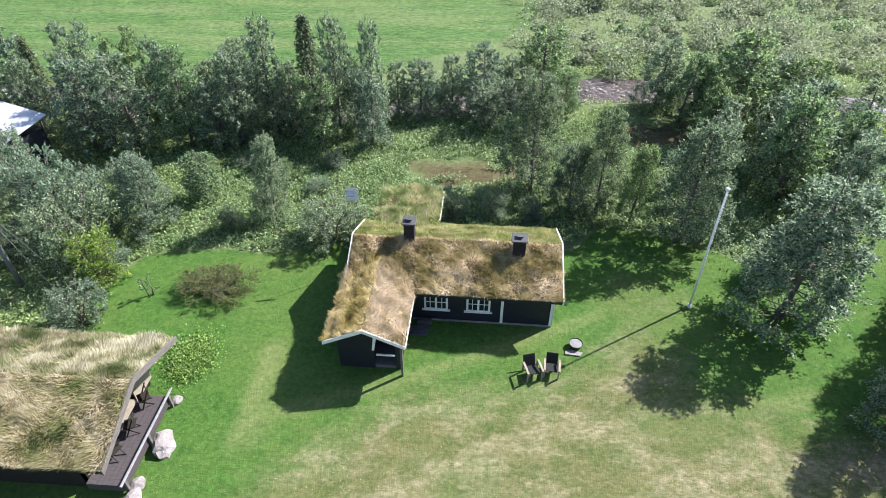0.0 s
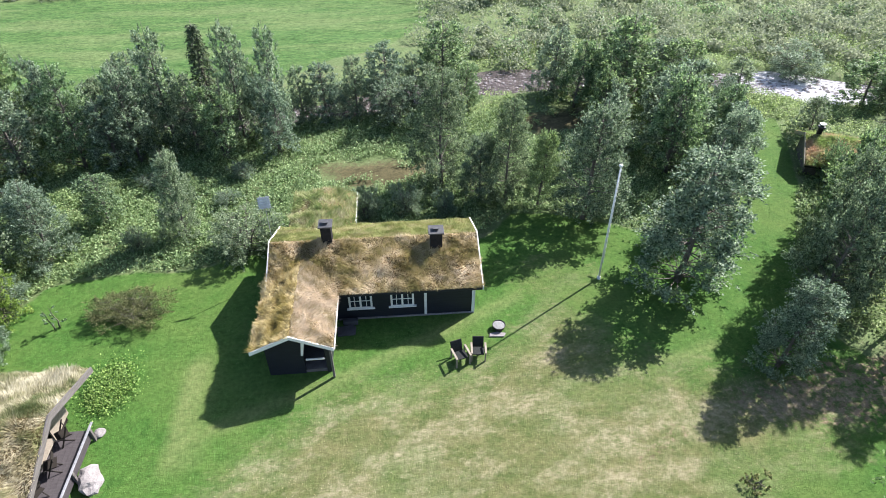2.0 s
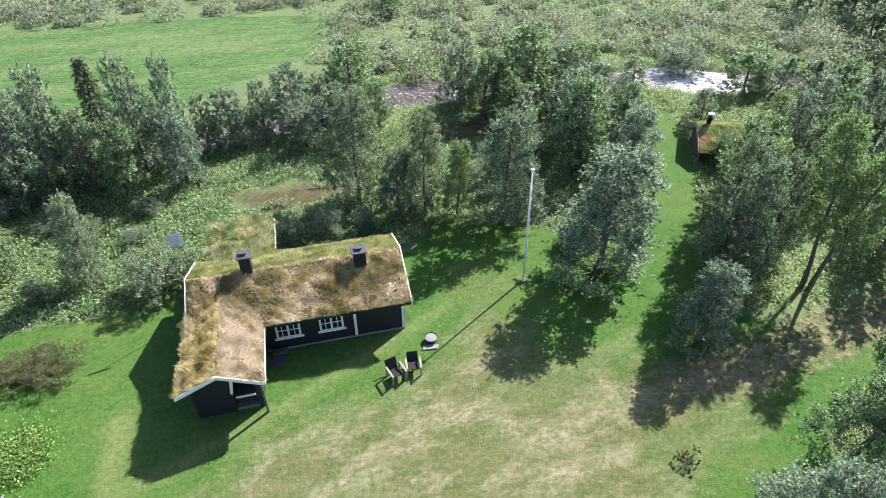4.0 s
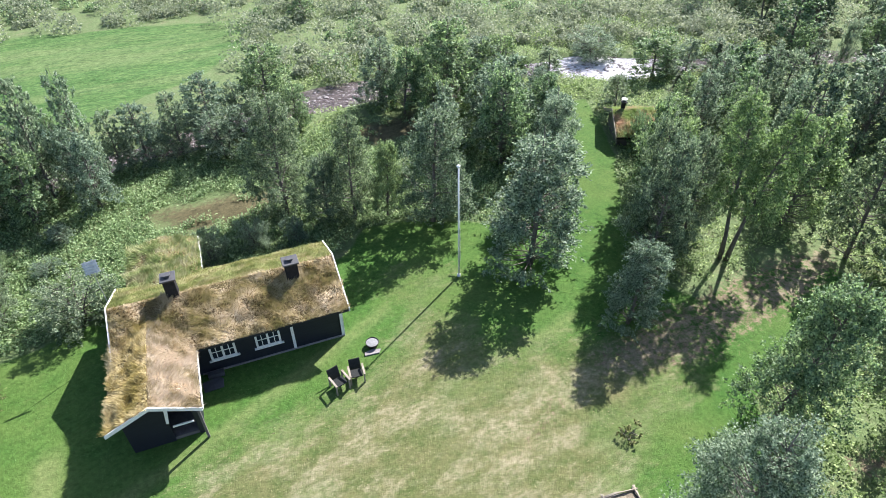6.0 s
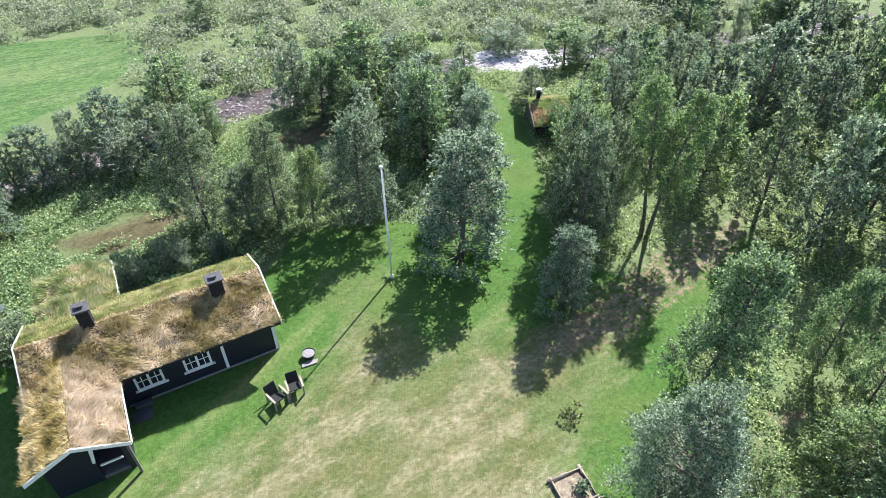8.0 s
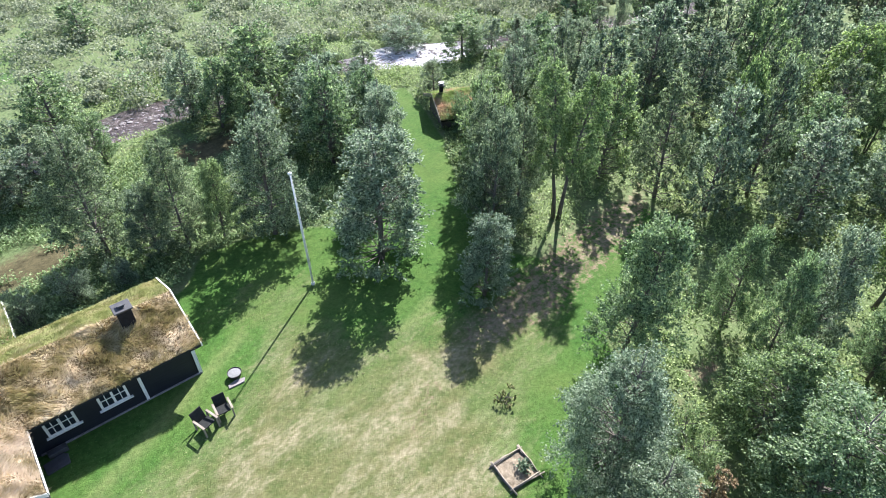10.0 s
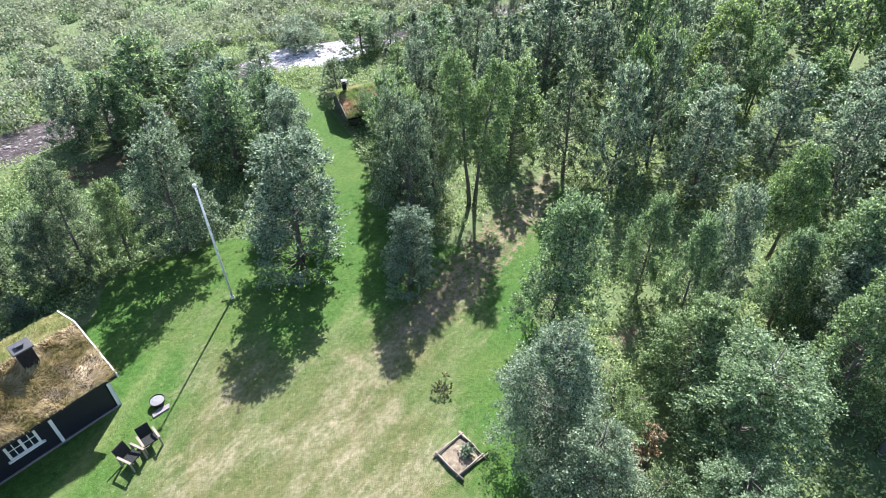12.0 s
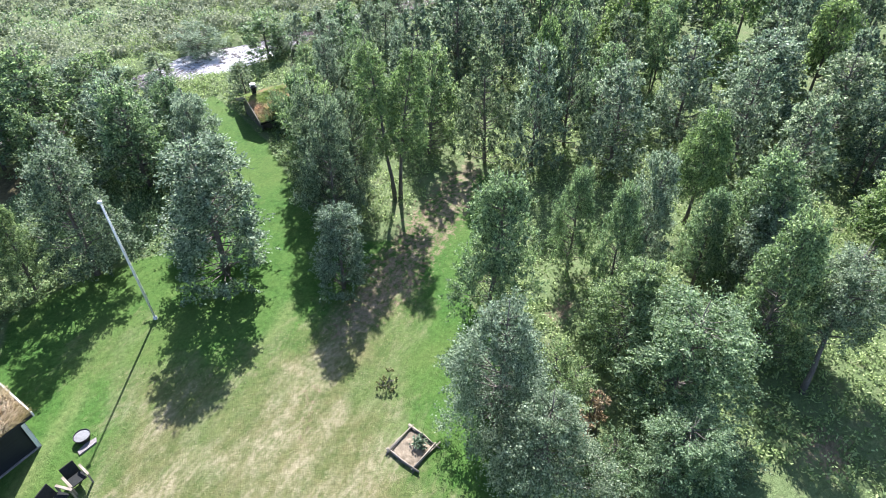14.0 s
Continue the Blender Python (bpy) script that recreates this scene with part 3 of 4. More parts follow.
WORDS = {
    "S": ("willow_tree", "silvery grey-green willow tree standing in rough grass", "tree"),
    "G": ("birch_tree", "green birch tree with a leafy uneven crown", "tree"),
    "D": ("dark_birch_tree", "dark green dense birch tree with low branches", "tree"),
    "Y": ("tall_birch_tree", "tall yellow-green birch tree with drooping twigs", "tree"),
    "C": ("spruce_tree", "narrow dark spruce tree among the birches", "tree"),
    "b": ("willow_bush", "grey-green willow bush in tall meadow herbs", "bush"),
    "y": ("yellow_bush", "yellow-green leafy bush beside the willows", "bush"),
    "g": ("green_bush", "green leafy bush in the rough grass", "bush"),
}
tree_rng = random.Random(4)


def plant(kind, x, y, h, r, single=False):
    name, label, category = WORDS[kind]
    away = math.hypot(x, y)
    stock = NOMINAL[kind + ("far" if away > 48 else "mid" if away > 31.5 else "" if away > 17 or kind in "DY" else "close") if kind in "SGDY" else kind]
    trunk, crown = stock[(0 if h > 2.7 * r else 1) if single else tree_rng.randrange(len(stock))]
    H, R = (2.5, 1.6) if kind in "byg" else (7.0, 1.6 if kind == "C" else 2.0)
    z = float(height(np.array([x]), np.array([y]))[0])
    m = pose(x, y, z, 0, 0, tree_rng.uniform(0, 360)) @ Matrix.Diagonal((r / R, r / R, h / H, 1))
    ob = thing(name, m, label, category, "trees" if category == "tree" else "bushes")
    part("trunk", trunk, BARK, ob)
    part("crown", crown, None, ob)
    return ob


TREES = [
    ("C", -31.0, 38.0, 5.7, 1.3),
    ("S", -25.0, 33.1, 7.0, 2.1),
    ("S", -22.4, 33.4, 7.2, 2.1),
    ("G", -19.1, 34.0, 7.6, 1.8),
    ("S", -15.9, 34.6, 7.1, 1.6),
    ("S", -17.0, 33.9, 5.2, 1.7),
    ("S", -12.5, 35.6, 5.9, 1.6),
    ("S", -14.2, 36.6, 8.7, 1.6),
    ("S", -7.4, 36.9, 8.5, 1.3),
    ("S", -4.4, 39.2, 5.1, 1.8),
    ("S", -0.0, 40.3, 5.7, 2.1),
    ("G", 4.5, 42.5, 6.4, 2.6),
    ("D", 2.8, 29.6, 7.8, 2.05),
    ("D", 6.3, 27.6, 7.0, 1.5),
    ("D", 4.9, 28.0, 4.6, 1.4),
    ("G", 8.1, 27.1, 5.6, 1.2),
    ("D", 10.4, 25.8, 7.8, 2.3),
    ("S", 12.6, 41.5, 5.9, 2.0),
    ("G", 13.8, 39.4, 5.9, 1.7),
    ("G", 16.9, 38.4, 7.7, 2.8),
    ("S", 17.8, 31.4, 7.5, 2.4),
    ("S", -11.2, 26.2, 6.1, 1.2),
    ("G", -15.8, 27.9, 3.5, 1.3),
    ("S", -17.6, 25.1, 5.1, 1.6),
    ("b", -23.1, 25.0, 5.1, 2.3),
    ("b", -20.2, 24.1, 4.6, 2.0),
    ("b", -19.9, 21.9, 4.6, 2.4),
    ("y", -18.1, 20.7, 3.4, 1.5),
    ("b", -17.8, 18.1, 2.4, 1.6),
    ("b", -18.2, 21.5, 1.7, 1.3),
    ("b", -7.8, 24.9, 2.7, 2.2),
    ("b", -1.6, 26.7, 2.3, 1.2),
    ("b", 2.7, 26.6, 1.9, 0.8),
    ("b", 0.6, 27.2, 1.9, 1.2),
    ("G", 16.8, 29.6, 7.8, 2.0),
    ("S", 17.9, 25.7, 7.3, 1.8),
    ("D", 18.9, 17.4, 8.5, 1.7),
    ("D", 20.7, 19.8, 8.0, 1.6),
    ("S", 19.6, 28.4, 6.0, 1.7),
    ("G", 20.6, 31.6, 5.8, 1.7),
    ("S", 22.2, 34.2, 4.6, 1.5),
    ("D", 24.6, 24.0, 6.2, 1.5),
    ("G", 27.2, 25.8, 5.6, 1.6),
    ("G", 31.5, 29.6, 4.6, 1.3),
    ("S", 28.6, 33.6, 3.2, 1.2),
    ("G", 23.0, 22.4, 7.5, 1.5),
    ("G", 28.6, 17.6, 8.0, 2.0),
    ("S", 30.0, 11.2, 9.0, 1.8),
    ("D", 32.7, 20.8, 8.4, 2.0),
    ("S", 42.8, 23.7, 7.0, 3.4),
    ("D", 29.3, 14.0, 8.8, 1.9),
    ("D", 22.3, 18.6, 7.2, 1.4),
    ("g", 26.2, 27.6, 3.1, 1.3),
    ("S", 28.4, 27.2, 4.2, 1.5),
    ("C", 39.2, 34.9, 3.5, 0.9),
    ("C", 32.4, 31.7, 3.1, 1.0),
    ("G", 35.4, 37.7, 4.3, 2.1),
    ("S", 40.9, 33.3, 3.5, 2.4),
    ("b", 33.4, 44.2, 2.6, 3.0),
    ("G", 11.5, 64.3, 3.7, 1.9),
    ("S", 13.6, 20.2, 8.6, 3.0),
    ("G", 17.7, 7.9, 8.5, 2.1),
    ("S", 15.7, 14.6, 5.6, 1.6),
    ("G", 22.6, 20.8, 7.4, 1.7),
    ("C", -11.6, 37.6, 7.8, 1.9),
    ("S", -9.6, 36.4, 9.0, 1.5),
    ("S", 11.9, 4.5, 8.0, 2.2),
    ("S", 10.6, 2.4, 6.6, 2.1),
    ("G", 16.0, -0.4, 6.8, 2.9),
    ("G", 13.2, -1.2, 4.6, 2.1),
    ("Y", 34.0, 12.2, 9.5, 1.3),
    ("D", 33.8, 10.5, 9.5, 1.6),
    ("S", 32.1, 7.0, 8.0, 2.2),
    ("G", 22.2, 5.8, 7.0, 1.2),
    ("G", 21.0, 3.4, 7.5, 1.15),
    ("S", 23.5, 2.7, 8.0, 1.5),
    ("Y", 29.1, 1.7, 7.4, 1.8),
    ("S", 38.1, 4.5, 8.0, 2.2),
    ("S", 41.3, 1.0, 8.0, 3.0),
    ("G", 24.9, -1.6, 8.4, 2.2),
    ("G", 20.8, -3.0, 8.6, 1.8),
    ("G", 24.3, 0.2, 6.5, 1.3),
    ("S", 39.7, -3.8, 8.0, 2.6),
    ("S", 24.2, -2.0, 6.4, 1.8),
    ("g", 15.2, -3.2, 1.5, 1.2),
    ("g", 14.8, 3.3, 2.8, 1.6),
    ("g", 13.3, 3.6, 2.6, 1.3),
    ("g", 12.5, 0.5, 2.2, 1.4),
    ("S", 35.5, 0.6, 8.5, 2.0),
    ("S", 31.5, -2.5, 8.5, 2.0),
    ("G", 18.3, 1.9, 6.2, 1.9),
    ("S", 30.4, 27.0, 6.0, 1.5),
    ("G", 32.8, 25.6, 6.5, 1.6),
    ("S", 34.2, 29.6, 5.6, 1.6),
    ("D", 35.8, 27.0, 6.5, 1.7),
    ("G", 37.4, 31.0, 5.5, 1.7),
    ("D", 30.2, 23.2, 6.8, 1.5),
    ("S", 33.4, 22.6, 7.0, 1.6),
    ("S", 38.5, 27.6, 6.0, 1.8),
    ("S", -6.0, 39.0, 5.0, 1.2),
    ("S", -2.2, 39.2, 5.2, 1.3),
    ("S", 1.9, 40.6, 4.6, 1.2),
    ("G", -9.2, 38.7, 5.6, 1.3),
    ("b", -3.0, 41.8, 2.6, 1.6),
    ("S", -10.5, 42.0, 4.6, 1.5),
    ("S", -18.0, 40.0, 5.6, 1.7),
]
for kind, x, y, h, r in TREES:
    plant(kind, x, y, h, r, single=True)


# ---- scattered woods ----
def scatter(n, box, keep, gap, taken, seed):
    rng, out = random.Random(seed), []
    for _ in range(n * 30):
        if len(out) >= n:
            break
        x, y = rng.uniform(box[0], box[2]), rng.uniform(box[1], box[3])
        if keep(np.array([x]), np.array([y]))[0] and all((x - a) ** 2 + (y - b) ** 2 > gap * gap for a, b in taken):
            out.append((x, y))
            taken.append((x, y))
    return out


taken = [(x, y) for _, x, y, _, _ in TREES]
wild = lambda x, y: ~((x > 14.5) & (x < 29) & (y > -12) & (y < -3)) & ~((x > 22.5) & (x < 38) & (y > 25) & (y < 46)) & (inside(x, y, LAWN) < -1.5) & (near(x, y, RIVER) > river_half(x) + 1.2) & (inside(x, y, FIELD) < -1)
WOODS = [
    (54, (36, -20, 62, 26), "SDGDDYGSD", 3.4, (6.5, 9), (1.5, 2.3)),
    (88, (56, -34, 100, 26), "DSGD", 4.2, (6.5, 9.5), (2.0, 3.0)),
    (9, (25, -24, 36, -6), "SGDY", 3.4, (6.5, 9), (1.5, 2.3)),
    (18, (50, 22, 84, 56), "SDDG", 4.0, (5, 8), (1.8, 3.0)),
    (16, (-34, 34, -6, 40), "SSSG", 2.2, (5.2, 8), (1.2, 1.9)),
    (4, (-9, 37.5, 6, 41), "SG", 2.4, (3.5, 5), (1.2, 1.9)),
    (6, (14, 31, 30, 42), "SG", 2.8, (4.5, 7), (1.4, 2.2)),
    (14, (-34, 14, -19.5, 30), "bbgb", 2.2, (2.0, 4.0), (1.3, 2.2)),
    (14, (-24, 24.5, -9, 32), "bgb", 2.4, (0.7, 1.4), (0.7, 1.3)),
    (4, (17, -16, 24, 2), "bgSG", 2.8, (2.5, 6), (1.4, 2.0)),
]
wood_rng = random.Random(11)
for lo, hi in ((-24, -10), (13.5, 28), (36.5, 62)):
    x = lo
    while x < hi:
        y = float(np.interp(x, [a for a, _ in RIVER], [b for _, b in RIVER])) - float(river_half(np.array(x))) - wood_rng.uniform(1.0, 1.9)
        plant("SSGb"[wood_rng.randrange(4)], x, y, wood_rng.uniform(2.6, 4.8), wood_rng.uniform(1.0, 1.6))
        x += wood_rng.uniform(1.7, 2.9)
for i, (n, box, kinds, gap, hs, rs) in enumerate(WOODS):
    for x, y in scatter(n, box, wild, gap, taken, 50 + i):
        plant(kinds[wood_rng.randrange(len(kinds))], x, y, wood_rng.uniform(*hs), wood_rng.uniform(*rs))


# ---- low growth ----
def clump_points(n, box, keep, seed):
    rng = np.random.RandomState(seed)
    x, y = rng.uniform(box[0], box[2], n), rng.uniform(box[1], box[3], n)
    ok = keep(x, y)
    return rng, x[ok], y[ok]


meadow = lambda a, b: (inside(a, b, LAWN) < -0.2) & (near(a, b, RIVER) > river_half(a) + 0.8) & (np.max([inside(a, b, p) for p in BROWN_SPOTS + HEATH], axis=0) < smooth_noise(a, b, 0.7, 31) * 3 + 0.2)
for name, label, box, count, seed in (("meadow_herbs", "knee-high green meadow herbs and nettles", (-26, 22, 24, 39), 16000, 61), ("forest_herbs", "green undergrowth between the trees", (16, -16, 50, 42), 16000, 66), ("side_herbs", "tall green herbs under the willows", (-36, 8, -16, 38), 4000, 67), ("bank_herbs", "rank green herbs along the river bank", (4, 36, 46, 52), 5200, 69)):
    rng, x, y = clump_points(count, box, meadow, seed)
    per = 11
    at = np.repeat(np.stack([x, y, height(x, y)], 1), per, 0)
    tall = np.repeat(0.12 + 0.55 * (smooth_noise(x, y, 1.6, 22) + 0.5) ** 1.4, per)
    at += rng.normal(0, 1, at.shape) * [0.15, 0.15, 0] + np.stack([0 * tall, 0 * tall, tall * rng.uniform(0.1, 1, len(tall))], 1)
    tagged(new(name, soup(name, leaf_quads(rng, at, rng.normal(0, 0.8, at.shape) + [0, 0, 0.15], 0.15, 0.08, (0, 0, 2.4)), 4, LEAF["H"])), label, "undergrowth", kind="stuff")

for name, label, mat, low, count, seed in (("lawn_grass", "short mown green grass blades", LAWN_BLADES, -9, 70000, 64), ("dry_grass", "short dry straw-coloured grass", DRY_BLADES, 0, 60000, 65)):
    rng, x, y = clump_points(count, (-19, -2, 28, 36), lambda a, b: (inside(a, b, LAWN) > 0.1) & ((inside(a, b, DRY) > 0) == (low == 0)) & ~((a > -5.9) & (a < 3.6) & (b > 18.9) & (b < 23.5)), seed)
    at = np.stack([x, y, height(x, y)], 1)
    d = unit(rng.normal(0, 0.8, at.shape) + [0, 0, 0.9])
    side = unit(np.cross(d, rng.normal(size=at.shape))) * rng.uniform(0.008, 0.02, (len(at), 1))
    tagged(new(name, soup(name, np.stack([at - side, at + side, at + d * rng.uniform(0.03, 0.09, (len(at), 1))], 1).reshape(-1, 3), 3, mat)), label, "grass", kind="stuff")

across = lambda a, b: (b > np.interp(a, [p[0] for p in RIVER], [p[1] for p in RIVER])) & (near(a, b, RIVER) > river_half(a) + 0.9) & (inside(a, b, FIELD) < 0.3) & ((a > 4) | (b > 69.5))
for name, label, mat, count, seed in (("willow_scrub", "low silvery willow scrub across the river", "W", 1750, 62), ("green_scrub", "low green bushes among the willow scrub", "G", 220, 68)):
    rng, x, y = clump_points(count, (-50, 38, 88, 95), across, seed)
    rad = 0.6 + 1.7 * rng.rand(len(x)) ** 1.6
    per = 220
    d = unit(rng.normal(size=(len(x) * per, 3)))
    d[:, 2] = np.abs(d[:, 2])
    rr = np.repeat(rad, per)[:, None]
    lump = 1 + 0.35 * smooth_noise(d[:, 0] * 2 + np.repeat(x, per), d[:, 1] * 2 + d[:, 2], 0.5, 15)[:, None]
    at = np.repeat(np.stack([x, y, height(x, y)], 1), per, 0) + d * rr * lump * rng.uniform(0.8, 1.05, (len(d), 1)) * [1, 1, 0.95]
    tagged(new(name, soup(name, leaf_quads(rng, at, d * 0.3 + rng.normal(0, 0.6, d.shape), 0.21, 0.165, d * 1.8 + [0, 0, 0.3]), 4, LEAF[mat])), label, "scrub", kind="stuff")

rng = np.random.RandomState(63)
s = Shape()
for i in range(620):
    j = rng.randint(2, 10)
    a, b = np.array(RIVER[j]), np.array(RIVER[j + 1])
    p = a + (b - a) * rng.rand() + rng.normal(0, 0.9, 2)
    q = 0.05 + 0.16 * rng.rand() ** 2
    ico = [(0, 0, 1), (0.9, 0, 0.35), (0.28, 0.85, 0.4), (-0.75, 0.5, 0.3), (-0.7, -0.55, 0.4), (0.3, -0.85, 0.3), (0, 0, -1)]
    s.add([(p[0] + q * c[0] * rng.uniform(0.8, 1.3), p[1] + q * c[1] * rng.uniform(0.8, 1.3), -0.32 + q * c[2] * 0.6) for c in ico],
          [(0, 1, 2), (0, 2, 3), (0, 3, 4), (0, 4, 5), (0, 5, 1), (6, 2, 1), (6, 3, 2), (6, 4, 3), (6, 5, 4), (6, 1, 5)])
tagged(new("river_stones", s.mesh("river_stones", STONE)), "grey stones lying in the shallow river", "stones", kind="stuff")


# ---- buildings ----
def blades(rng, quads, density, length, lean):
    """Grass on roof planes: each plane is a corner and two sides, with blades that hang down the slope."""
    out = []
    for o, u, v in quads:
        o, u, v = (np.array(q, float) for q in (o, u, v))
        n = int(np.linalg.norm(np.cross(u, v)) * density)
        nrm = unit(np.cross(u, v))
        nrm = nrm if nrm[2] > 0 else -nrm
        down = nrm * nrm[2] - np.array([0, 0, 1])
        at = o + u * rng.rand(n, 1) + v * rng.rand(n, 1)
        tuft = smooth_noise(at[:, 0] * 1.0 + at[:, 2], at[:, 1] * 1.0, 0.42, 9)[:, None]
        comb = np.stack([smooth_noise(at[:, 0], at[:, 1], 0.5, 12), smooth_noise(at[:, 0], at[:, 1], 0.5, 13), 0 * at[:, 0]], 1) * 1.9
        d = unit(nrm * (0.75 + tuft * 0.9) + down * lean + comb + rng.normal(0, 0.28, (n, 3)))
        side = unit(np.cross(d, rng.normal(size=(n, 3))))
        L = (length * rng.uniform(0.5, 1.3, n))[:, None] * (1 + tuft * 1.1)
        W = rng.uniform(0.008, 0.022, n)[:, None]
        out.append(np.stack([at - side * W, at + side * W, at + d * L], 1).reshape(-1, 3))
    return np.concatenate(out)


def gable_roof(parent, x0, x1, yc, half, z_eave, z_ridge, turf, seed, along="x", thick=0.13, density=420, length=0.2, barge=WHITE, ends=(True, True), board=0.2):
    """Two turf slopes with verge boards. The ridge runs along x or y, from x0 to x1, half is the reach to either eave."""
    m = Matrix.Identity(4) if along == "x" else Matrix(((0, 1, 0, 0), (1, 0, 0, 0), (0, 0, 1, 0), (0, 0, 0, 1)))
    T = lambda x, y, z: m @ Vector((x, y, z))
    quads = []
    for side in (-1, 1):
        ye = yc + side * half
        ring = [T(x0, ye, z_eave), T(x0, yc, z_ridge), T(x0, yc, z_ridge - thick), T(x0, ye, z_eave - thick)]
        part("roof_slope", Shape().prism(ring, T(x1 - x0, 0, 0)), SOIL, parent, "thick turf on boards")
        quads.append((T(x0, ye, z_eave), T(x1 - x0, 0, 0), T(0, yc - ye, z_ridge - z_eave)))
        edge = [T(x0 + 0.02, ye - side * 0.02, z_eave - thick - 0.02), T(x1 - 0.02, ye - side * 0.02, z_eave - thick - 0.02)]
        part("eave_board", Shape().prism([edge[0], edge[0] + T(0, side * 0.05, 0), edge[0] + T(0, side * 0.05, thick * 0.8), edge[0] + T(0, 0, thick * 0.8)], edge[1] - edge[0]), TAR if barge is WHITE else DARK_WOOD, parent)
        for end, xe in zip(ends, (x0, x1)):
            if not end:
                continue
            o = -0.05 if xe == x0 else 0.0
            ring = [T(xe + o, ye + side * 0.03, z_eave + 0.05), T(xe + o, yc, z_ridge + 0.06), T(xe + o, yc, z_ridge + 0.06 - board), T(xe + o, ye + side * 0.03, z_eave + 0.05 - board)]
            part("verge_board", Shape().prism(ring, T(0.05, 0, 0)), barge, parent)
    rng = np.random.RandomState(seed)
    for k, q in enumerate(quads):
        mat = turf[k] if isinstance(turf, tuple) else turf
        short = 0.45 if mat is TURF_SHORT else 1.0
        tagged(part("roof_grass", soup("roof_grass", blades(rng, [q], density, length * short, 0.5), 3, mat), mat, parent, "short green turf" if short < 1 else "shaggy dry grass"), kind="stuff")


def gable_walls(parent, x0, x1, y0, y1, h, ridge, mat, along="x", thick=0.18, z0=-0.05, front_open=False):
    """Four walls; the end walls rise to the ridge."""
    m = Matrix.Identity(4) if along == "x" else Matrix(((0, 1, 0, 0), (1, 0, 0, 0), (0, 0, 1, 0), (0, 0, 0, 1)))
    T = lambda x, y, z: m @ Vector((x, y, z))
    for y in (y0, y1 - thick):
        part("wall", Shape().prism([T(x0, y, z0), T(x0, y + thick, z0), T(x0, y + thick, h), T(x0, y, h)], T(x1 - x0, 0, 0)), mat, parent)
    for x in (x0, x1 - thick):
        if front_open and x == x0:
            continue
        part("wall", Shape().prism([T(x, y0, z0), T(x, y1, z0), T(x, y1, h), T(x, (y0 + y1) / 2, ridge), T(x, y0, h)], T(thick, 0, 0)), mat, parent)


def window(parent, x, y, z, w, h):
    """A white two-light casement with glazing bars, facing -y."""
    win = part("window", Shape().box(x - w / 2 + 0.03, y - 0.02, z + 0.03, x + w / 2 - 0.03, y - 0.004, z + h - 0.03), glass, parent, "white painted casement window")
    part("sill", Shape().box(x - w / 2 - 0.1, y - 0.09, z - 0.06, x + w / 2 + 0.1, y, z), WHITE, win)
    part("head_board", Shape().box(x - w / 2 - 0.06, y - 0.085, z + h, x + w / 2 + 0.06, y, z + h + 0.07), WHITE, win)
    part("frame_rail", Shape().box(x - w / 2, y - 0.06, z + 0.001, x + w / 2, y, z + 0.07), WHITE, win)
    part("frame_rail", Shape().box(x - w / 2, y - 0.06, z + h - 0.075, x + w / 2, y, z + h - 0.001), WHITE, win)
    for k in (-1, 0, 1):
        c = x + k * (w / 2 - 0.045)
        part("frame_stile", Shape().box(c - 0.045, y - 0.057, z + 0.07, c + 0.045, y, z + h - 0.075), WHITE, win)
    for k in (-1, 1):
        c = x + k * (w / 4 - 0.005)
        part("glazing_bar", Shape().box(c - 0.015, y - 0.045, z + 0.07, c + 0.015, y - 0.018, z + h - 0.075), WHITE, win)
        part("glazing_bar", Shape().box(c - w / 4 + 0.05, y - 0.042, z + h / 2 - 0.015, c + w / 4 - 0.05, y - 0.022, z + h / 2 + 0.015), WHITE, win)


def chimney(parent, x, y, z0, z1, w, d):
    c = part("chimney", Shape().box(x - w / 2, y - d / 2, z0, x + w / 2, y + d / 2, z1), BRICK, parent, "dark chimney, shade put into its colour", bevel=0.015)
    part("chimney_cap", Shape().box(x - w / 2 - 0.08, y - d / 2 - 0.07, z1 + 0.002, x + w / 2 + 0.08, y + d / 2 + 0.07, z1 + 0.07), SLATE, c, "flat slate cap", bevel=0.01)
    part("chimney_cowl", Shape().box(x - 0.09, y - 0.09, z1 + 0.075, x + 0.1, y + 0.1, z1 + 0.16).box(x - 0.14, y - 0.13, z1 + 0.163, x + 0.14, y + 0.13, z1 + 0.2), SLATE, c)


cabin = thing("cabin", pose(-1, 21, 0, 0, 0, -1.2) @ pose(1, -21, 0.04), "black-tarred cabin with turf roof and white windows", "house")
gable_walls(cabin, -5.45, 3.3, 19.2, 23.25, 1.95, 2.88, TAR)
gable_roof(cabin, -5.78, 3.58, 21.2, 2.52, 2.02, 3.1, (TURF, TURF_SHORT), 71, density=1500, length=0.21)
gable_walls(cabin, 16.2, 19.1, -5.6, -3.05, 1.9, 2.6, TAR, along="y", front_open=True)
part("wall", Shape().prism([(-5.42, 16.2, -0.05), (-4.12, 16.2, -0.05), (-4.12, 16.2, 1.95), (-5.42, 16.2, 1.95)], (0, 0.14, 0)), TAR, cabin)
part("gable_panel", Shape().prism([(-5.42, 16.2, 1.955), (-3.23, 16.2, 1.955), (-4.33, 16.2, 2.56)], (0, 0.14, 0)), TAR, cabin)
part("porch_floor", Shape().box(-5.4, 16.25, -0.05, -3.25, 18.9, 0.12), GREY_WOOD, cabin, "grey porch floor boards")
part("porch_door", Shape().box(-4.1, 18.75, 0.13, -3.4, 18.82, 1.9), DARK_WOOD, cabin, "dark plank door")
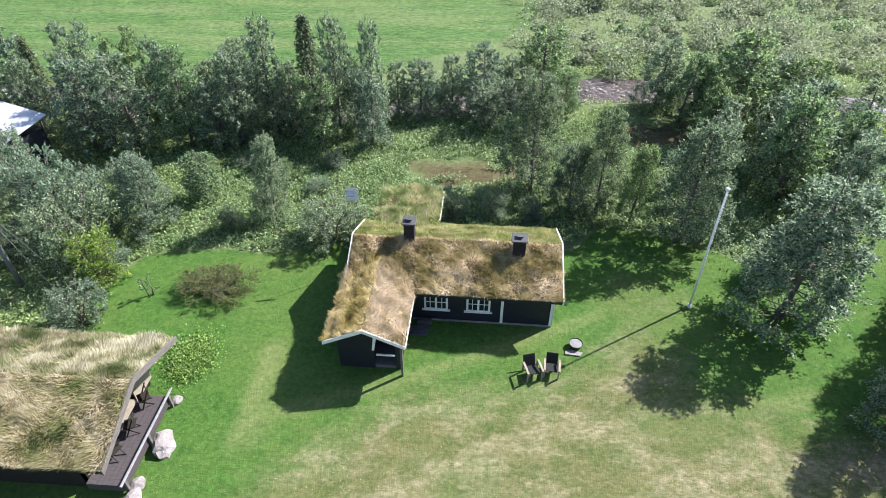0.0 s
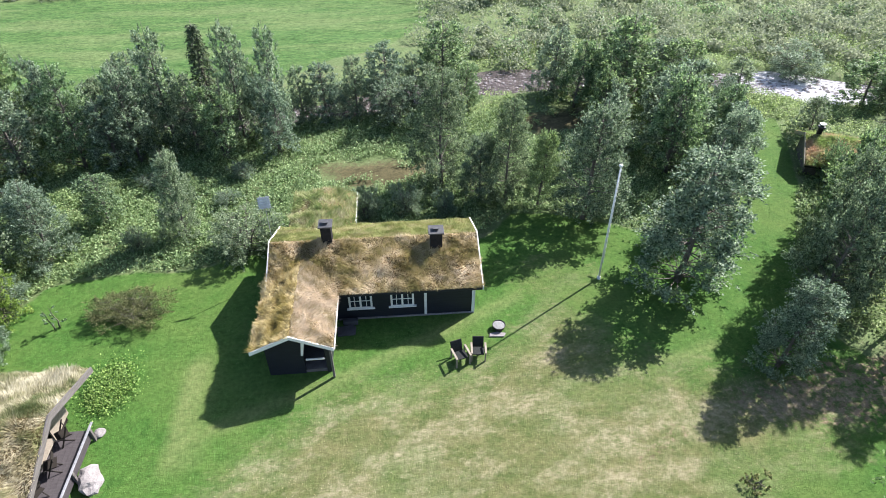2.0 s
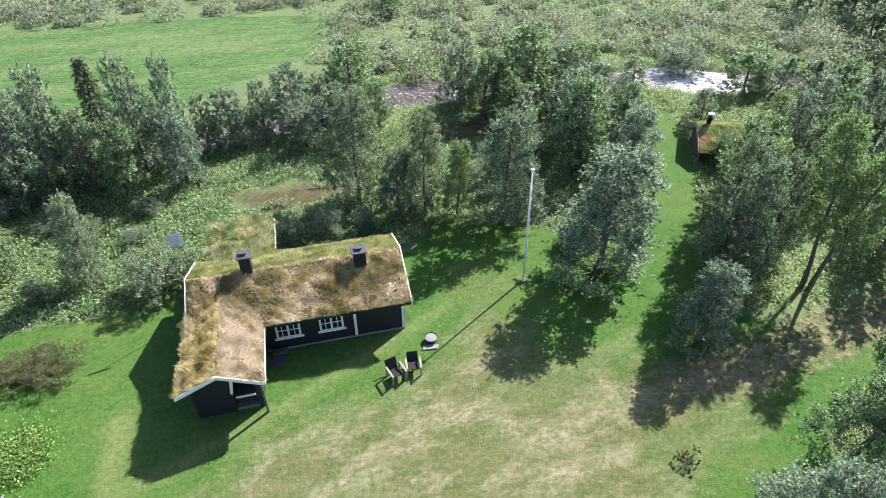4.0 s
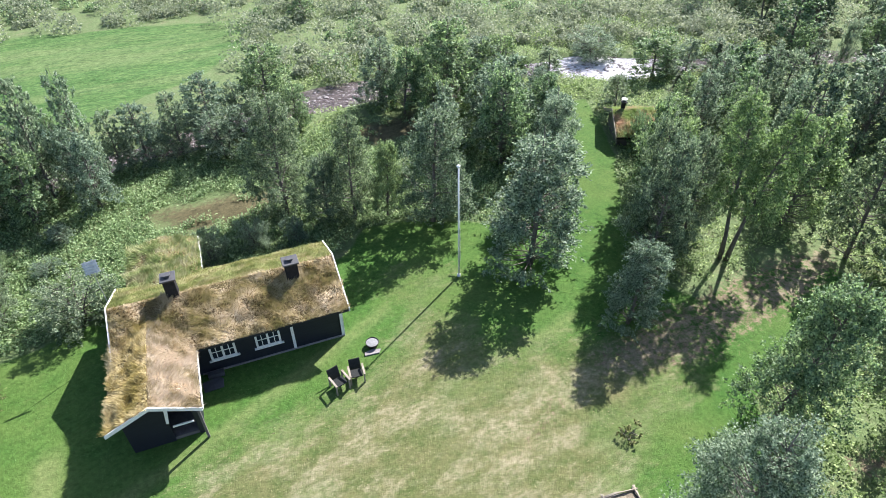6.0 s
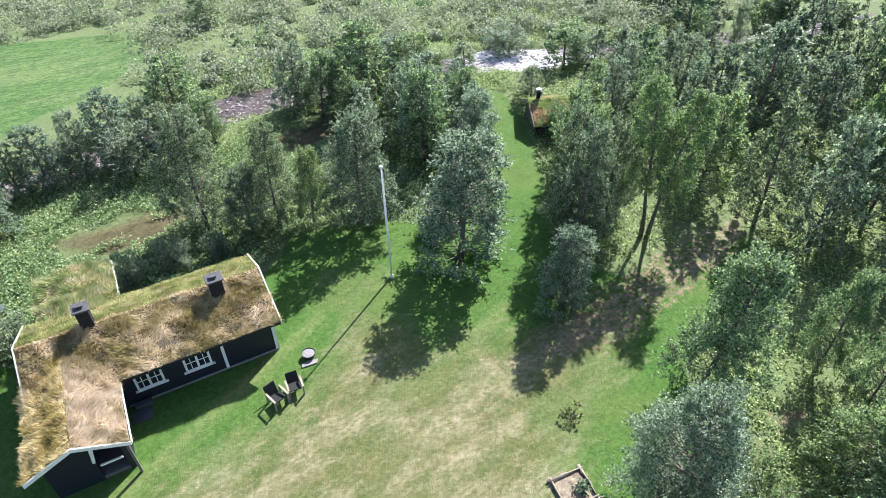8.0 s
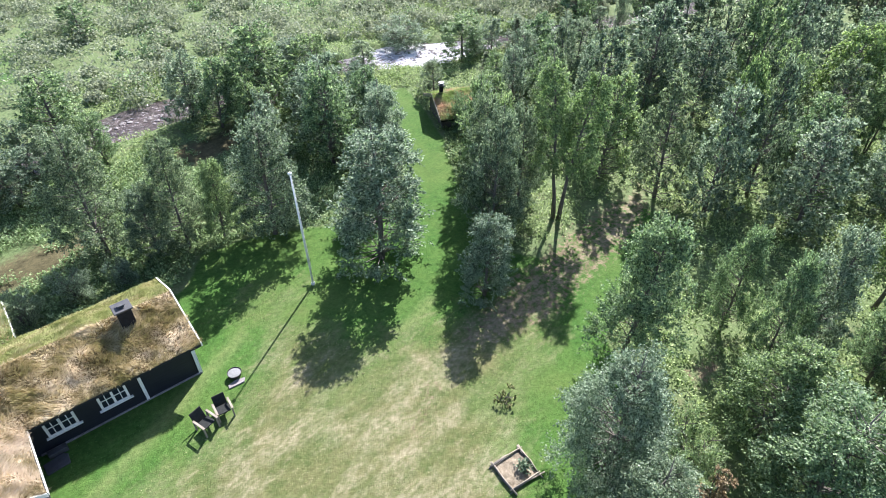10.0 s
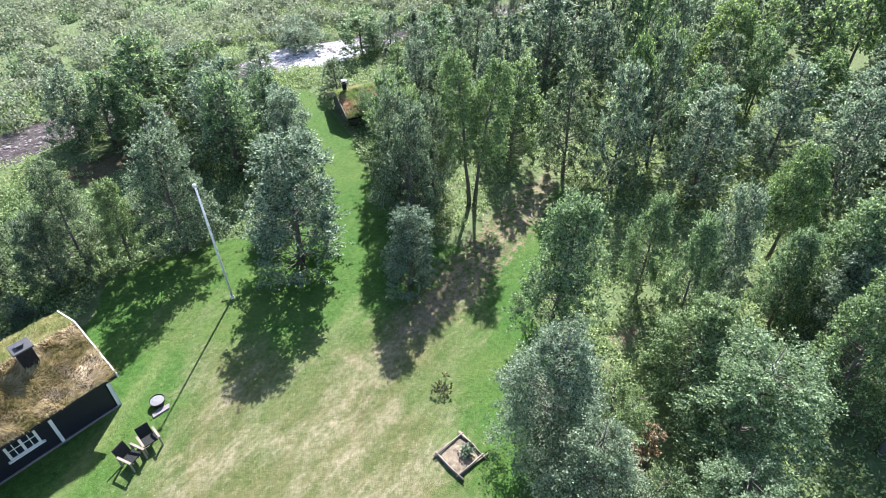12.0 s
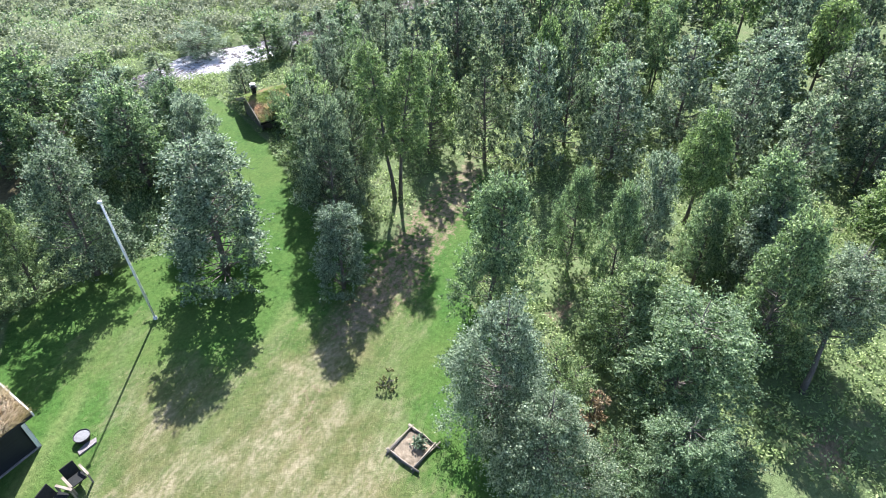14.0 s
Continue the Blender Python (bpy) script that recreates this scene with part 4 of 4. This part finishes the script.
# Left slope's shade and right slope's sun are partly in their turf colours.
gable_roof(cabin, 15.62, 20.7, -4.36, 1.6, 2.06, 2.84, (TURF_GOLD_SHADED, TURF_ROSE_LIT), 72, along="y", density=1500, length=0.2, ends=(True, False), board=0.17)
gable_walls(cabin, 23.3, 26.2, -5.0, -2.4, 1.7, 2.1, TAR, along="y")
gable_roof(cabin, 22.6, 26.6, -3.75, 1.65, 1.95, 2.4, TURF_GREEN, 73, along="y", density=700, length=0.28, ends=(False, False))
part("eave_trim", Shape().box(-2.13, 23.9, 1.78, -2.08, 26.6, 1.98), WHITE, cabin, "white eave board of the rear wing")
part("corner_board", Shape().box(3.20, 19.15, -0.05, 3.34, 19.195, 1.85), WHITE, cabin)
part("corner_board", Shape().box(3.305, 19.15, -0.05, 3.345, 19.3, 1.9), WHITE, cabin)
part("wall_board", Shape().box(1.02, 19.15, -0.05, 1.14, 19.195, 1.85), WHITE, cabin)
window(cabin, -1.85, 19.195, 0.66, 1.06, 0.88)
window(cabin, 0.03, 19.195, 0.66, 1.06, 0.88)
chimney(cabin, -3.2, 21.2, 2.8, 3.95, 0.46, 0.5)
chimney(cabin, 1.68, 20.75, 2.6, 3.66, 0.54, 0.52)
part("porch_post", Shape().box(-2.98, 15.85, 0, -2.89, 15.94, 2.0), GREY_WOOD, cabin, "grey porch post")
part("porch_brace", Shape().prism([(-4.16, 16.04, 1.25), (-4.07, 16.04, 1.22), (-3.93, 16.04, 2.02), (-4.05, 16.04, 2.1)], (0, 0.06, 0)), WHITE, cabin, "white slanting porch brace")
part("porch_eave_trim", Shape().box(-2.725, 15.66, 1.90, -2.695, 18.62, 2.03), WHITE, cabin, "white eave board of the porch wing")
part("porch_rail", Shape().box(-3.99, 16.03, 0.95, -3.25, 16.08, 1.03), WHITE, cabin, "white porch rail")
part("foundation", Shape().box(-2.9, 19.14, -0.1, 3.3, 19.19, 0.03), STONE, cabin, "low stone footing")

barn = thing("turf_house", pose(0, 0, 0), "weathered timber house with pale grass roof and deck", "house")
# Near-black walls and eave boards: shade on the front put into the colour.
gable_walls(barn, -21.5, -13.3, 10.4, 14.9, 2.0, 3.0, DARK_WOOD)
gable_roof(barn, -22, -11.9, 12.65, 2.85, 2.2, 3.25, (TURF_SHAG, TURF_PALE), 81, density=1500, length=0.2, barge=GREY_WOOD, board=0.26)
part("deck_frame", Shape().box(-13.28, 10.2, 0.2, -11.98, 13.95, 0.5), DECK_WOOD, barn)
for i in range(7):
    part("deck_board", Shape().box(-13.28 + i * 0.183, 10.21, 0.502, -13.28 + i * 0.183 + 0.172, 13.94, 0.532 + 0.003 * (i % 2)), DECK_WOOD, barn)
for y in (10.3, 12.1, 13.85):
    part("rail_post", Shape().box(-11.96, y - 0.05, 0.0, -11.87, y + 0.05, 0.70), GREY_WOOD, barn)
part("deck_rail", Shape().box(-11.955, 10.05, 0.70, -11.875, 14.15, 0.765), RAIL_WOOD, barn, "pale weathered hand rail", bevel=0.01)
part("bench", Shape().box(-13.27, 10.9, 0.9, -12.85, 13.4, 0.97), PALE_WOOD, barn, "pale plank bench")
part("gable_screen", Shape().prism([(-13.1, 13.6, 0.55), (-13.1, 14.8, 0.55), (-13.1, 14.8, 1.95), (-13.1, 13.6, 2.4)], (0.06, 0, 0)), PALE_WOOD, barn, "pale vertical boarding")


def deck_chair(m):
    c = thing("deck_chair", m, "dark folding wooden chair on the deck", "chair", "deck chairs")
    part("seat", Shape().box(-0.22, -0.22, 0.42, 0.22, 0.2, 0.45), DARK_WOOD, c)
    for k in (-1, 1):
        part("leg", Shape().prism([(k * 0.21 - 0.015, -0.24, 0), (k * 0.21 - 0.015, -0.19, 0), (k * 0.21 - 0.015, 0.24, 0.9), (k * 0.21 - 0.015, 0.19, 0.9)], (0.03, 0, 0)), DARK_WOOD, c)
        part("leg", Shape().prism([(k * 0.17 - 0.015, 0.24, 0), (k * 0.17 - 0.015, 0.19, 0), (k * 0.17 - 0.015, -0.22, 0.44), (k * 0.17 - 0.015, -0.17, 0.44)], (0.03, 0, 0)), DARK_WOOD, c)
    part("backrest", Shape().box(-0.2, 0.16, 0.7, 0.2, 0.19, 0.88), DARK_WOOD, c)
    return c


sit = deck_chair(pose(-12.6, 12.35, 0.54, 0, 0, -70))
copy_thing(sit, pose(-12.7, 11.3, 0.54, 0, 0, -110))
copy_thing(sit, pose(-12.65, 13.55, 0.54, 0, 0, -50))

shed = thing("shed", pose(-29.9, 31.0, 0, 0, 0, -22), "dark shed with a white metal roof", "shed")
part("wall", Shape().box(-2.6, -1.7, -0.1, 2.5, 1.7, 2.3), TAR, shed)
part("roof", Shape().prism([(-2.9, -2.0, 2.35), (-2.9, 2.0, 3.1), (-2.9, 2.0, 3.18), (-2.9, -2.0, 2.43)], (5.8, 0, 0)), ROOF_SHEET, shed, "white metal sheet roof")

hut = thing("turf_hut", pose(27.2, 29.9, 0, 0, 0, -24), "small timber hut with green and rusty turf roof beside the path", "house")
gable_walls(hut, -1.2, 1.9, -1.6, 1.6, 0.95, 1.6, GREY_WOOD)
gable_roof(hut, -1.5, 2.3, 0, 2.2, 0.95, 1.95, TURF_HUT, 91, density=1300, length=0.16, barge=PALE_WOOD)
chimney(hut, -0.75, 0.15, 1.7, 2.4, 0.24, 0.24)
part("chimney_hood", Shape().tube([(-0.75, 0.15, 2.601), (-0.75, 0.15, 2.65)], [0.2, 0.2], 10), WHITE, hut, "white round chimney hood")

# ---- garden things ----
pole = thing("flagpole", pose(9.8, 20.77, 0, 0, -1.3, 0), "white flagpole with a round finial on the lawn", "flagpole")
part("pole", Shape().tube([(0, 0, 0.0), (0, 0, 3.5), (0, 0, 6.45)], [0.05, 0.042, 0.028], 12), POLE, pole, smooth=True)
part("finial", Shape().tube([(0, 0, 6.45), (0, 0, 6.5), (0, 0, 6.56), (0, 0, 6.6)], [0.05, 0.09, 0.09, 0.03], 12), POLE, pole, smooth=True)
part("pole_foot", Shape().tube([(0, 0, -0.05), (0, 0, 0.12)], [0.1, 0.09], 10), POLE, pole)
part("halyard", Shape().tube([(0.08, 0, 1.0), (0.06, 0, 6.4)], [0.008, 0.008], 4), POLE, pole)


def garden_chair(m):
    c = thing("garden_chair", m, "black fabric garden chair with pale wooden arms", "chair", "garden chairs")
    part("seat", Shape().box(-0.27, -0.3, 0.36, 0.27, 0.24, 0.41, pose(0, 0, 0, -8)), FABRIC, c, bevel=0.01)
    part("backrest", Shape().box(-0.27, 0.3, 0.32, 0.27, 0.35, 0.92, pose(0, 0.0, 0.0, -20)), FABRIC, c, bevel=0.015)
    for k in (-1, 1):
        part("armrest", Shape().box(k * 0.33 - 0.05, -0.36, 0.6, k * 0.33 + 0.05, 0.34, 0.64), PALE_WOOD, c, "pale wooden armrest", bevel=0.008)
        part("leg", Shape().box(k * 0.32 - 0.03, -0.32, 0, k * 0.32 + 0.03, -0.25, 0.598), PALE_WOOD, c)
        part("leg", Shape().box(k * 0.32 - 0.03, 0.3, 0, k * 0.32 + 0.03, 0.37, 0.598), PALE_WOOD, c)
    return c


first = garden_chair(pose(2.3, 16.25, 0, 0, 0, 16) @ Matrix.Scale(0.95, 4))
copy_thing(first, pose(3.08, 16.42, 0, 0, 0, -6) @ Matrix.Scale(0.95, 4))

pit = thing("fire_pit", pose(4.25, 17.95, 0) @ Matrix.Scale(0.86, 4), "round sooty iron fire pan with grey ash", "fire pit")
part("pan", Shape().lathe([(0.02, 0.03), (0.22, 0.04), (0.28, 0.08), (0.35, 0.30), (0.33, 0.305), (0.30, 0.2), (0.02, 0.18)]), IRON, pit, smooth=False)
part("ash", Shape().lathe([(0.302, 0.2), (0.318, 0.262), (0.16, 0.285), (0.01, 0.29)]), ASH, pit, "pale grey ash")
for k in range(3):
    a = k * 2.1
    part("leg", Shape().tube([(0.2 * math.cos(a), 0.2 * math.sin(a), -0.02), (0.24 * math.cos(a), 0.24 * math.sin(a), 0.15)], [0.02, 0.02], 6), IRON, pit)
slab = thing("stone_slab", pose(4.1, 17.55, 0), "flat pale stone lying by the fire pan", "stone")
part("slab", Shape().prism([(-0.35, -0.08, 0), (0.3, -0.14, 0), (0.42, 0.05, 0), (0.05, 0.16, 0), (-0.3, 0.1, 0)], (0, 0, 0.06)), STONE, slab)

step = thing("flagstone", pose(-2.58, 18.5, 0, 0, 0, 4), "worn dark flagstone at the cabin's inner corner", "stone", "flagstones")
part("slab", Shape().prism([(-0.42, -0.30, -0.02), (0.36, -0.33, -0.02), (0.43, 0.12, -0.02), (0.30, 0.27, -0.02), (-0.41, 0.24, -0.02)], (0, 0, 0.09)), SLATE, step, bevel=0.015)
stair = thing("stone_step", pose(-2.4, 18.96, 0), "dark stone step against the tarred wall", "step")
part("block", Shape().box(-0.34, -0.14, -0.02, 0.32, 0.12, 0.22), SLATE, stair, bevel=0.02)

bed = thing("raised_bed", pose(10.07, 7.12, 0, 0, 0, -7), "square garden bed framed with weathered logs", "garden bed")
rng = np.random.RandomState(16)
for k in range(4):
    m = pose(0, 0, 0, 0, 0, 90 * k)
    for j in range(3):
        e = rng.uniform(-0.09, 0.09, 6)
        part("log", Shape().tube([m @ Vector((-0.74 + e[0], 0.60 + e[1] * 0.6 + 0.06 * (j == 1), 0.035 + 0.05 * j)), m @ Vector((e[2], 0.62 + e[3] * 0.5, 0.045 + 0.05 * j)), m @ Vector((0.72 + e[4], 0.58 + e[5] * 0.6, 0.03 + 0.055 * j))], [0.029, 0.027, 0.02], 7), LOG_WOOD if j else GREY_WOOD, bed, smooth=True)
bm = bmesh.new()
bmesh.ops.create_grid(bm, x_segments=14, y_segments=14, size=0.57)
for v in bm.verts:
    v.co.z = 0.05 + 0.05 * noise.noise(v.co * 4.0)
me = bpy.data.meshes.new("soil")
bm.to_mesh(me)
bm.free()
me.materials.append(BED_SOIL)
part("soil", me, None, bed)
rng = np.random.RandomState(6)
part("seedling", soup("seedling", leaf_quads(rng, rng.normal(0, 0.12, (240, 3)) * [1, 1, 0.6] + [0.25, -0.12, 0.25], rng.normal(0, 1, (240, 3)), 0.11, 0.07), 4, LEAF["D"]), None, bed)["kind"] = "stuff"

trunk, crown = tree_meshes(901, "J", 1.5, 1.9, 0.05, 30000, 0.046, stems=9, spread=0.9, count=100, profile=round_top, droop=0.0, puff=0.17)
jun = thing("juniper_bush", pose(-12.35, 20.5, 0) @ Matrix.Diagonal((1.22, 0.88, 0.72, 1)), "brownish green spreading juniper bush on the lawn", "bush")
part("trunk", trunk, BARK, jun)
part("crown", crown, None, jun)
trunk, crown = tree_meshes(902, "J", 0.55, 0.55, 0.05, 420, 0.08, stems=7, spread=1.0, count=28)
small = thing("rose_shrub", pose(11.9, 9.6, 0), "small sparse shrub with bare twigs on the lawn", "bush")
part("trunk", trunk, BARK, small)
part("crown", crown, None, small)

trunk, crown = tree_meshes(903, "G", 1.4, 0.42, 0.2, 340, 0.08, stems=2, spread=0.6, count=16)
sapling = thing("birch_sapling", pose(-15.6, 20.0, 0), "thin young birch sapling on the mown lawn", "sapling")
part("trunk", trunk, BARK, sapling)
part("crown", crown, None, sapling)

rock = thing("boulder", pose(-11.5, 12.1, 0, 0, 0, 20) @ Matrix.Diagonal((0.75, 0.9, 0.7, 1)), "pale boulder beside the timber deck", "stone")
bm = bmesh.new()
bmesh.ops.create_icosphere(bm, subdivisions=3, radius=0.62)
for v in bm.verts:
    v.co *= 1 + 0.5 * noise.noise(v.co * 1.7) + 0.16 * noise.noise(v.co * 4.5)
    v.co.z = max(v.co.z * 0.75, -0.2) + 0.15
    v.co.x *= 0.8
me = bpy.data.meshes.new("rock")
bm.to_mesh(me)
bm.free()
me.materials.append(STONE)
part("rock", me, None, rock)

mast = thing("antenna_mast", pose(-5.95, 22.6, 0), "thin grey mast with a square panel antenna", "antenna")
part("pole", Shape().tube([(0, 0, 0), (0, 0, 4.3)], [0.025, 0.02], 6), METAL, mast)
tilt = pose(0, 0, 4.4, -20, 0, 10)
panel = part("panel", Shape().box(-0.26, 0.02, -0.27, 0.26, 0.035, 0.27, tilt), METAL, mast, "pale grey panel", bevel=0.004)
for i in range(5):
    q = -0.24 + 0.12 * i
    part("rod", Shape().box(-0.3, -0.03, q - 0.012, 0.3, 0.0, q + 0.012, tilt), METAL, panel)
for q in (-0.14, 0.14):
    part("rod", Shape().box(q - 0.02, 0.0, -0.32, q + 0.02, 0.019, 0.32, tilt), METAL, panel)

# ---- more plants and posts ----
trunk, crown = tree_meshes(777, "Y", 10.5, 2.0, 0.34, 45000, 0.078, stems=2, spread=1.0, count=170, profile=tall_oval, droop=0.7, turn=-0.128, puff=0.2, rise=0.1, slim=0.62)
fork = thing("forked_birch_tree", pose(23.3, 16.5, 0), "tall forked yellow-green birch with bare lower stems", "tree", "trees")
part("trunk", trunk, BARK, fork)
part("crown", crown, None, fork)

trunk, crown = tree_meshes(555, "S", 7.4, 2.0, 0.36, 22000, 0.085, stems=1, count=90)
bent = thing("leaning_willow_tree", pose(20.06, -5.0, 0, 4, 31, 0), "grey leaning willow with a bare curved trunk", "tree", "trees")
part("trunk", trunk, BARK, bent)
part("crown", crown, None, bent)

rng = np.random.RandomState(17)
q = rng.normal(0, 1, (5200, 3)) * [0.46, 0.60, 0] + [-12.1, 16.3, 0]
q[:, 2] = rng.uniform(0.08, 0.32, len(q))
tagged(new("rhubarb_patch", soup("rhubarb_patch", leaf_quads(rng, q, rng.normal(0, 0.8, q.shape) + [0, 0, 0.2], 0.075, 0.065, (0, 0, 1.4)), 4, LEAF["R"])), "bright green broad-leaved plants beside the turf house", "plants", kind="stuff")

for x, y, w, h in ((12.8, 1.95, 0.7, 2.5), (14.05, 1.65, 0.65, 2.8)):
    trunk, crown = tree_meshes(int(x * 10), "J", h, w, 0.1, 2600, 0.08, stems=3, spread=0.5, count=18)
    crown.materials[0] = DRIED
    dead = thing("dried_bush", pose(x, y, 0), "orange-brown dried bush between leafy trees", "bush", "dried bushes")
    part("trunk", trunk, BARK, dead)
    part("crown", crown, None, dead)

post = thing("utility_pole", pose(-22.1, 20.2, 0), "grey wooden pole with thin stay wires", "utility pole")
part("pole", Shape().tube([(0, 0, -0.1), (0, 0, 7.5)], [0.12, 0.09], 10), RAIL_WOOD, post, smooth=True)
for a in (-0.5, 0.35):
    part("stay_wire", Shape().tube([(0, 0, 5.2), (2.2, a, 0.0)], [0.012, 0.012], 4), METAL, post)
for x, y, r in ((-11.8, 10.5, 0.3), (-11.75, 10.0, 0.34), (-11.85, 14.1, 0.22)):
    bm = bmesh.new()
    bmesh.ops.create_icosphere(bm, subdivisions=2, radius=r)
    for v in bm.verts:
        v.co *= 1 + 0.5 * noise.noise(v.co * 3 + Vector((x, y, 0)))
        v.co.z *= 0.6
    me = bpy.data.meshes.new("rock")
    bm.to_mesh(me)
    bm.free()
    me.materials.append(STONE)
    part("rock", me, None, thing("stone", pose(x, y, 0.06), "pale grey stone lying at the deck's foot", "stone", "stones by the deck"))
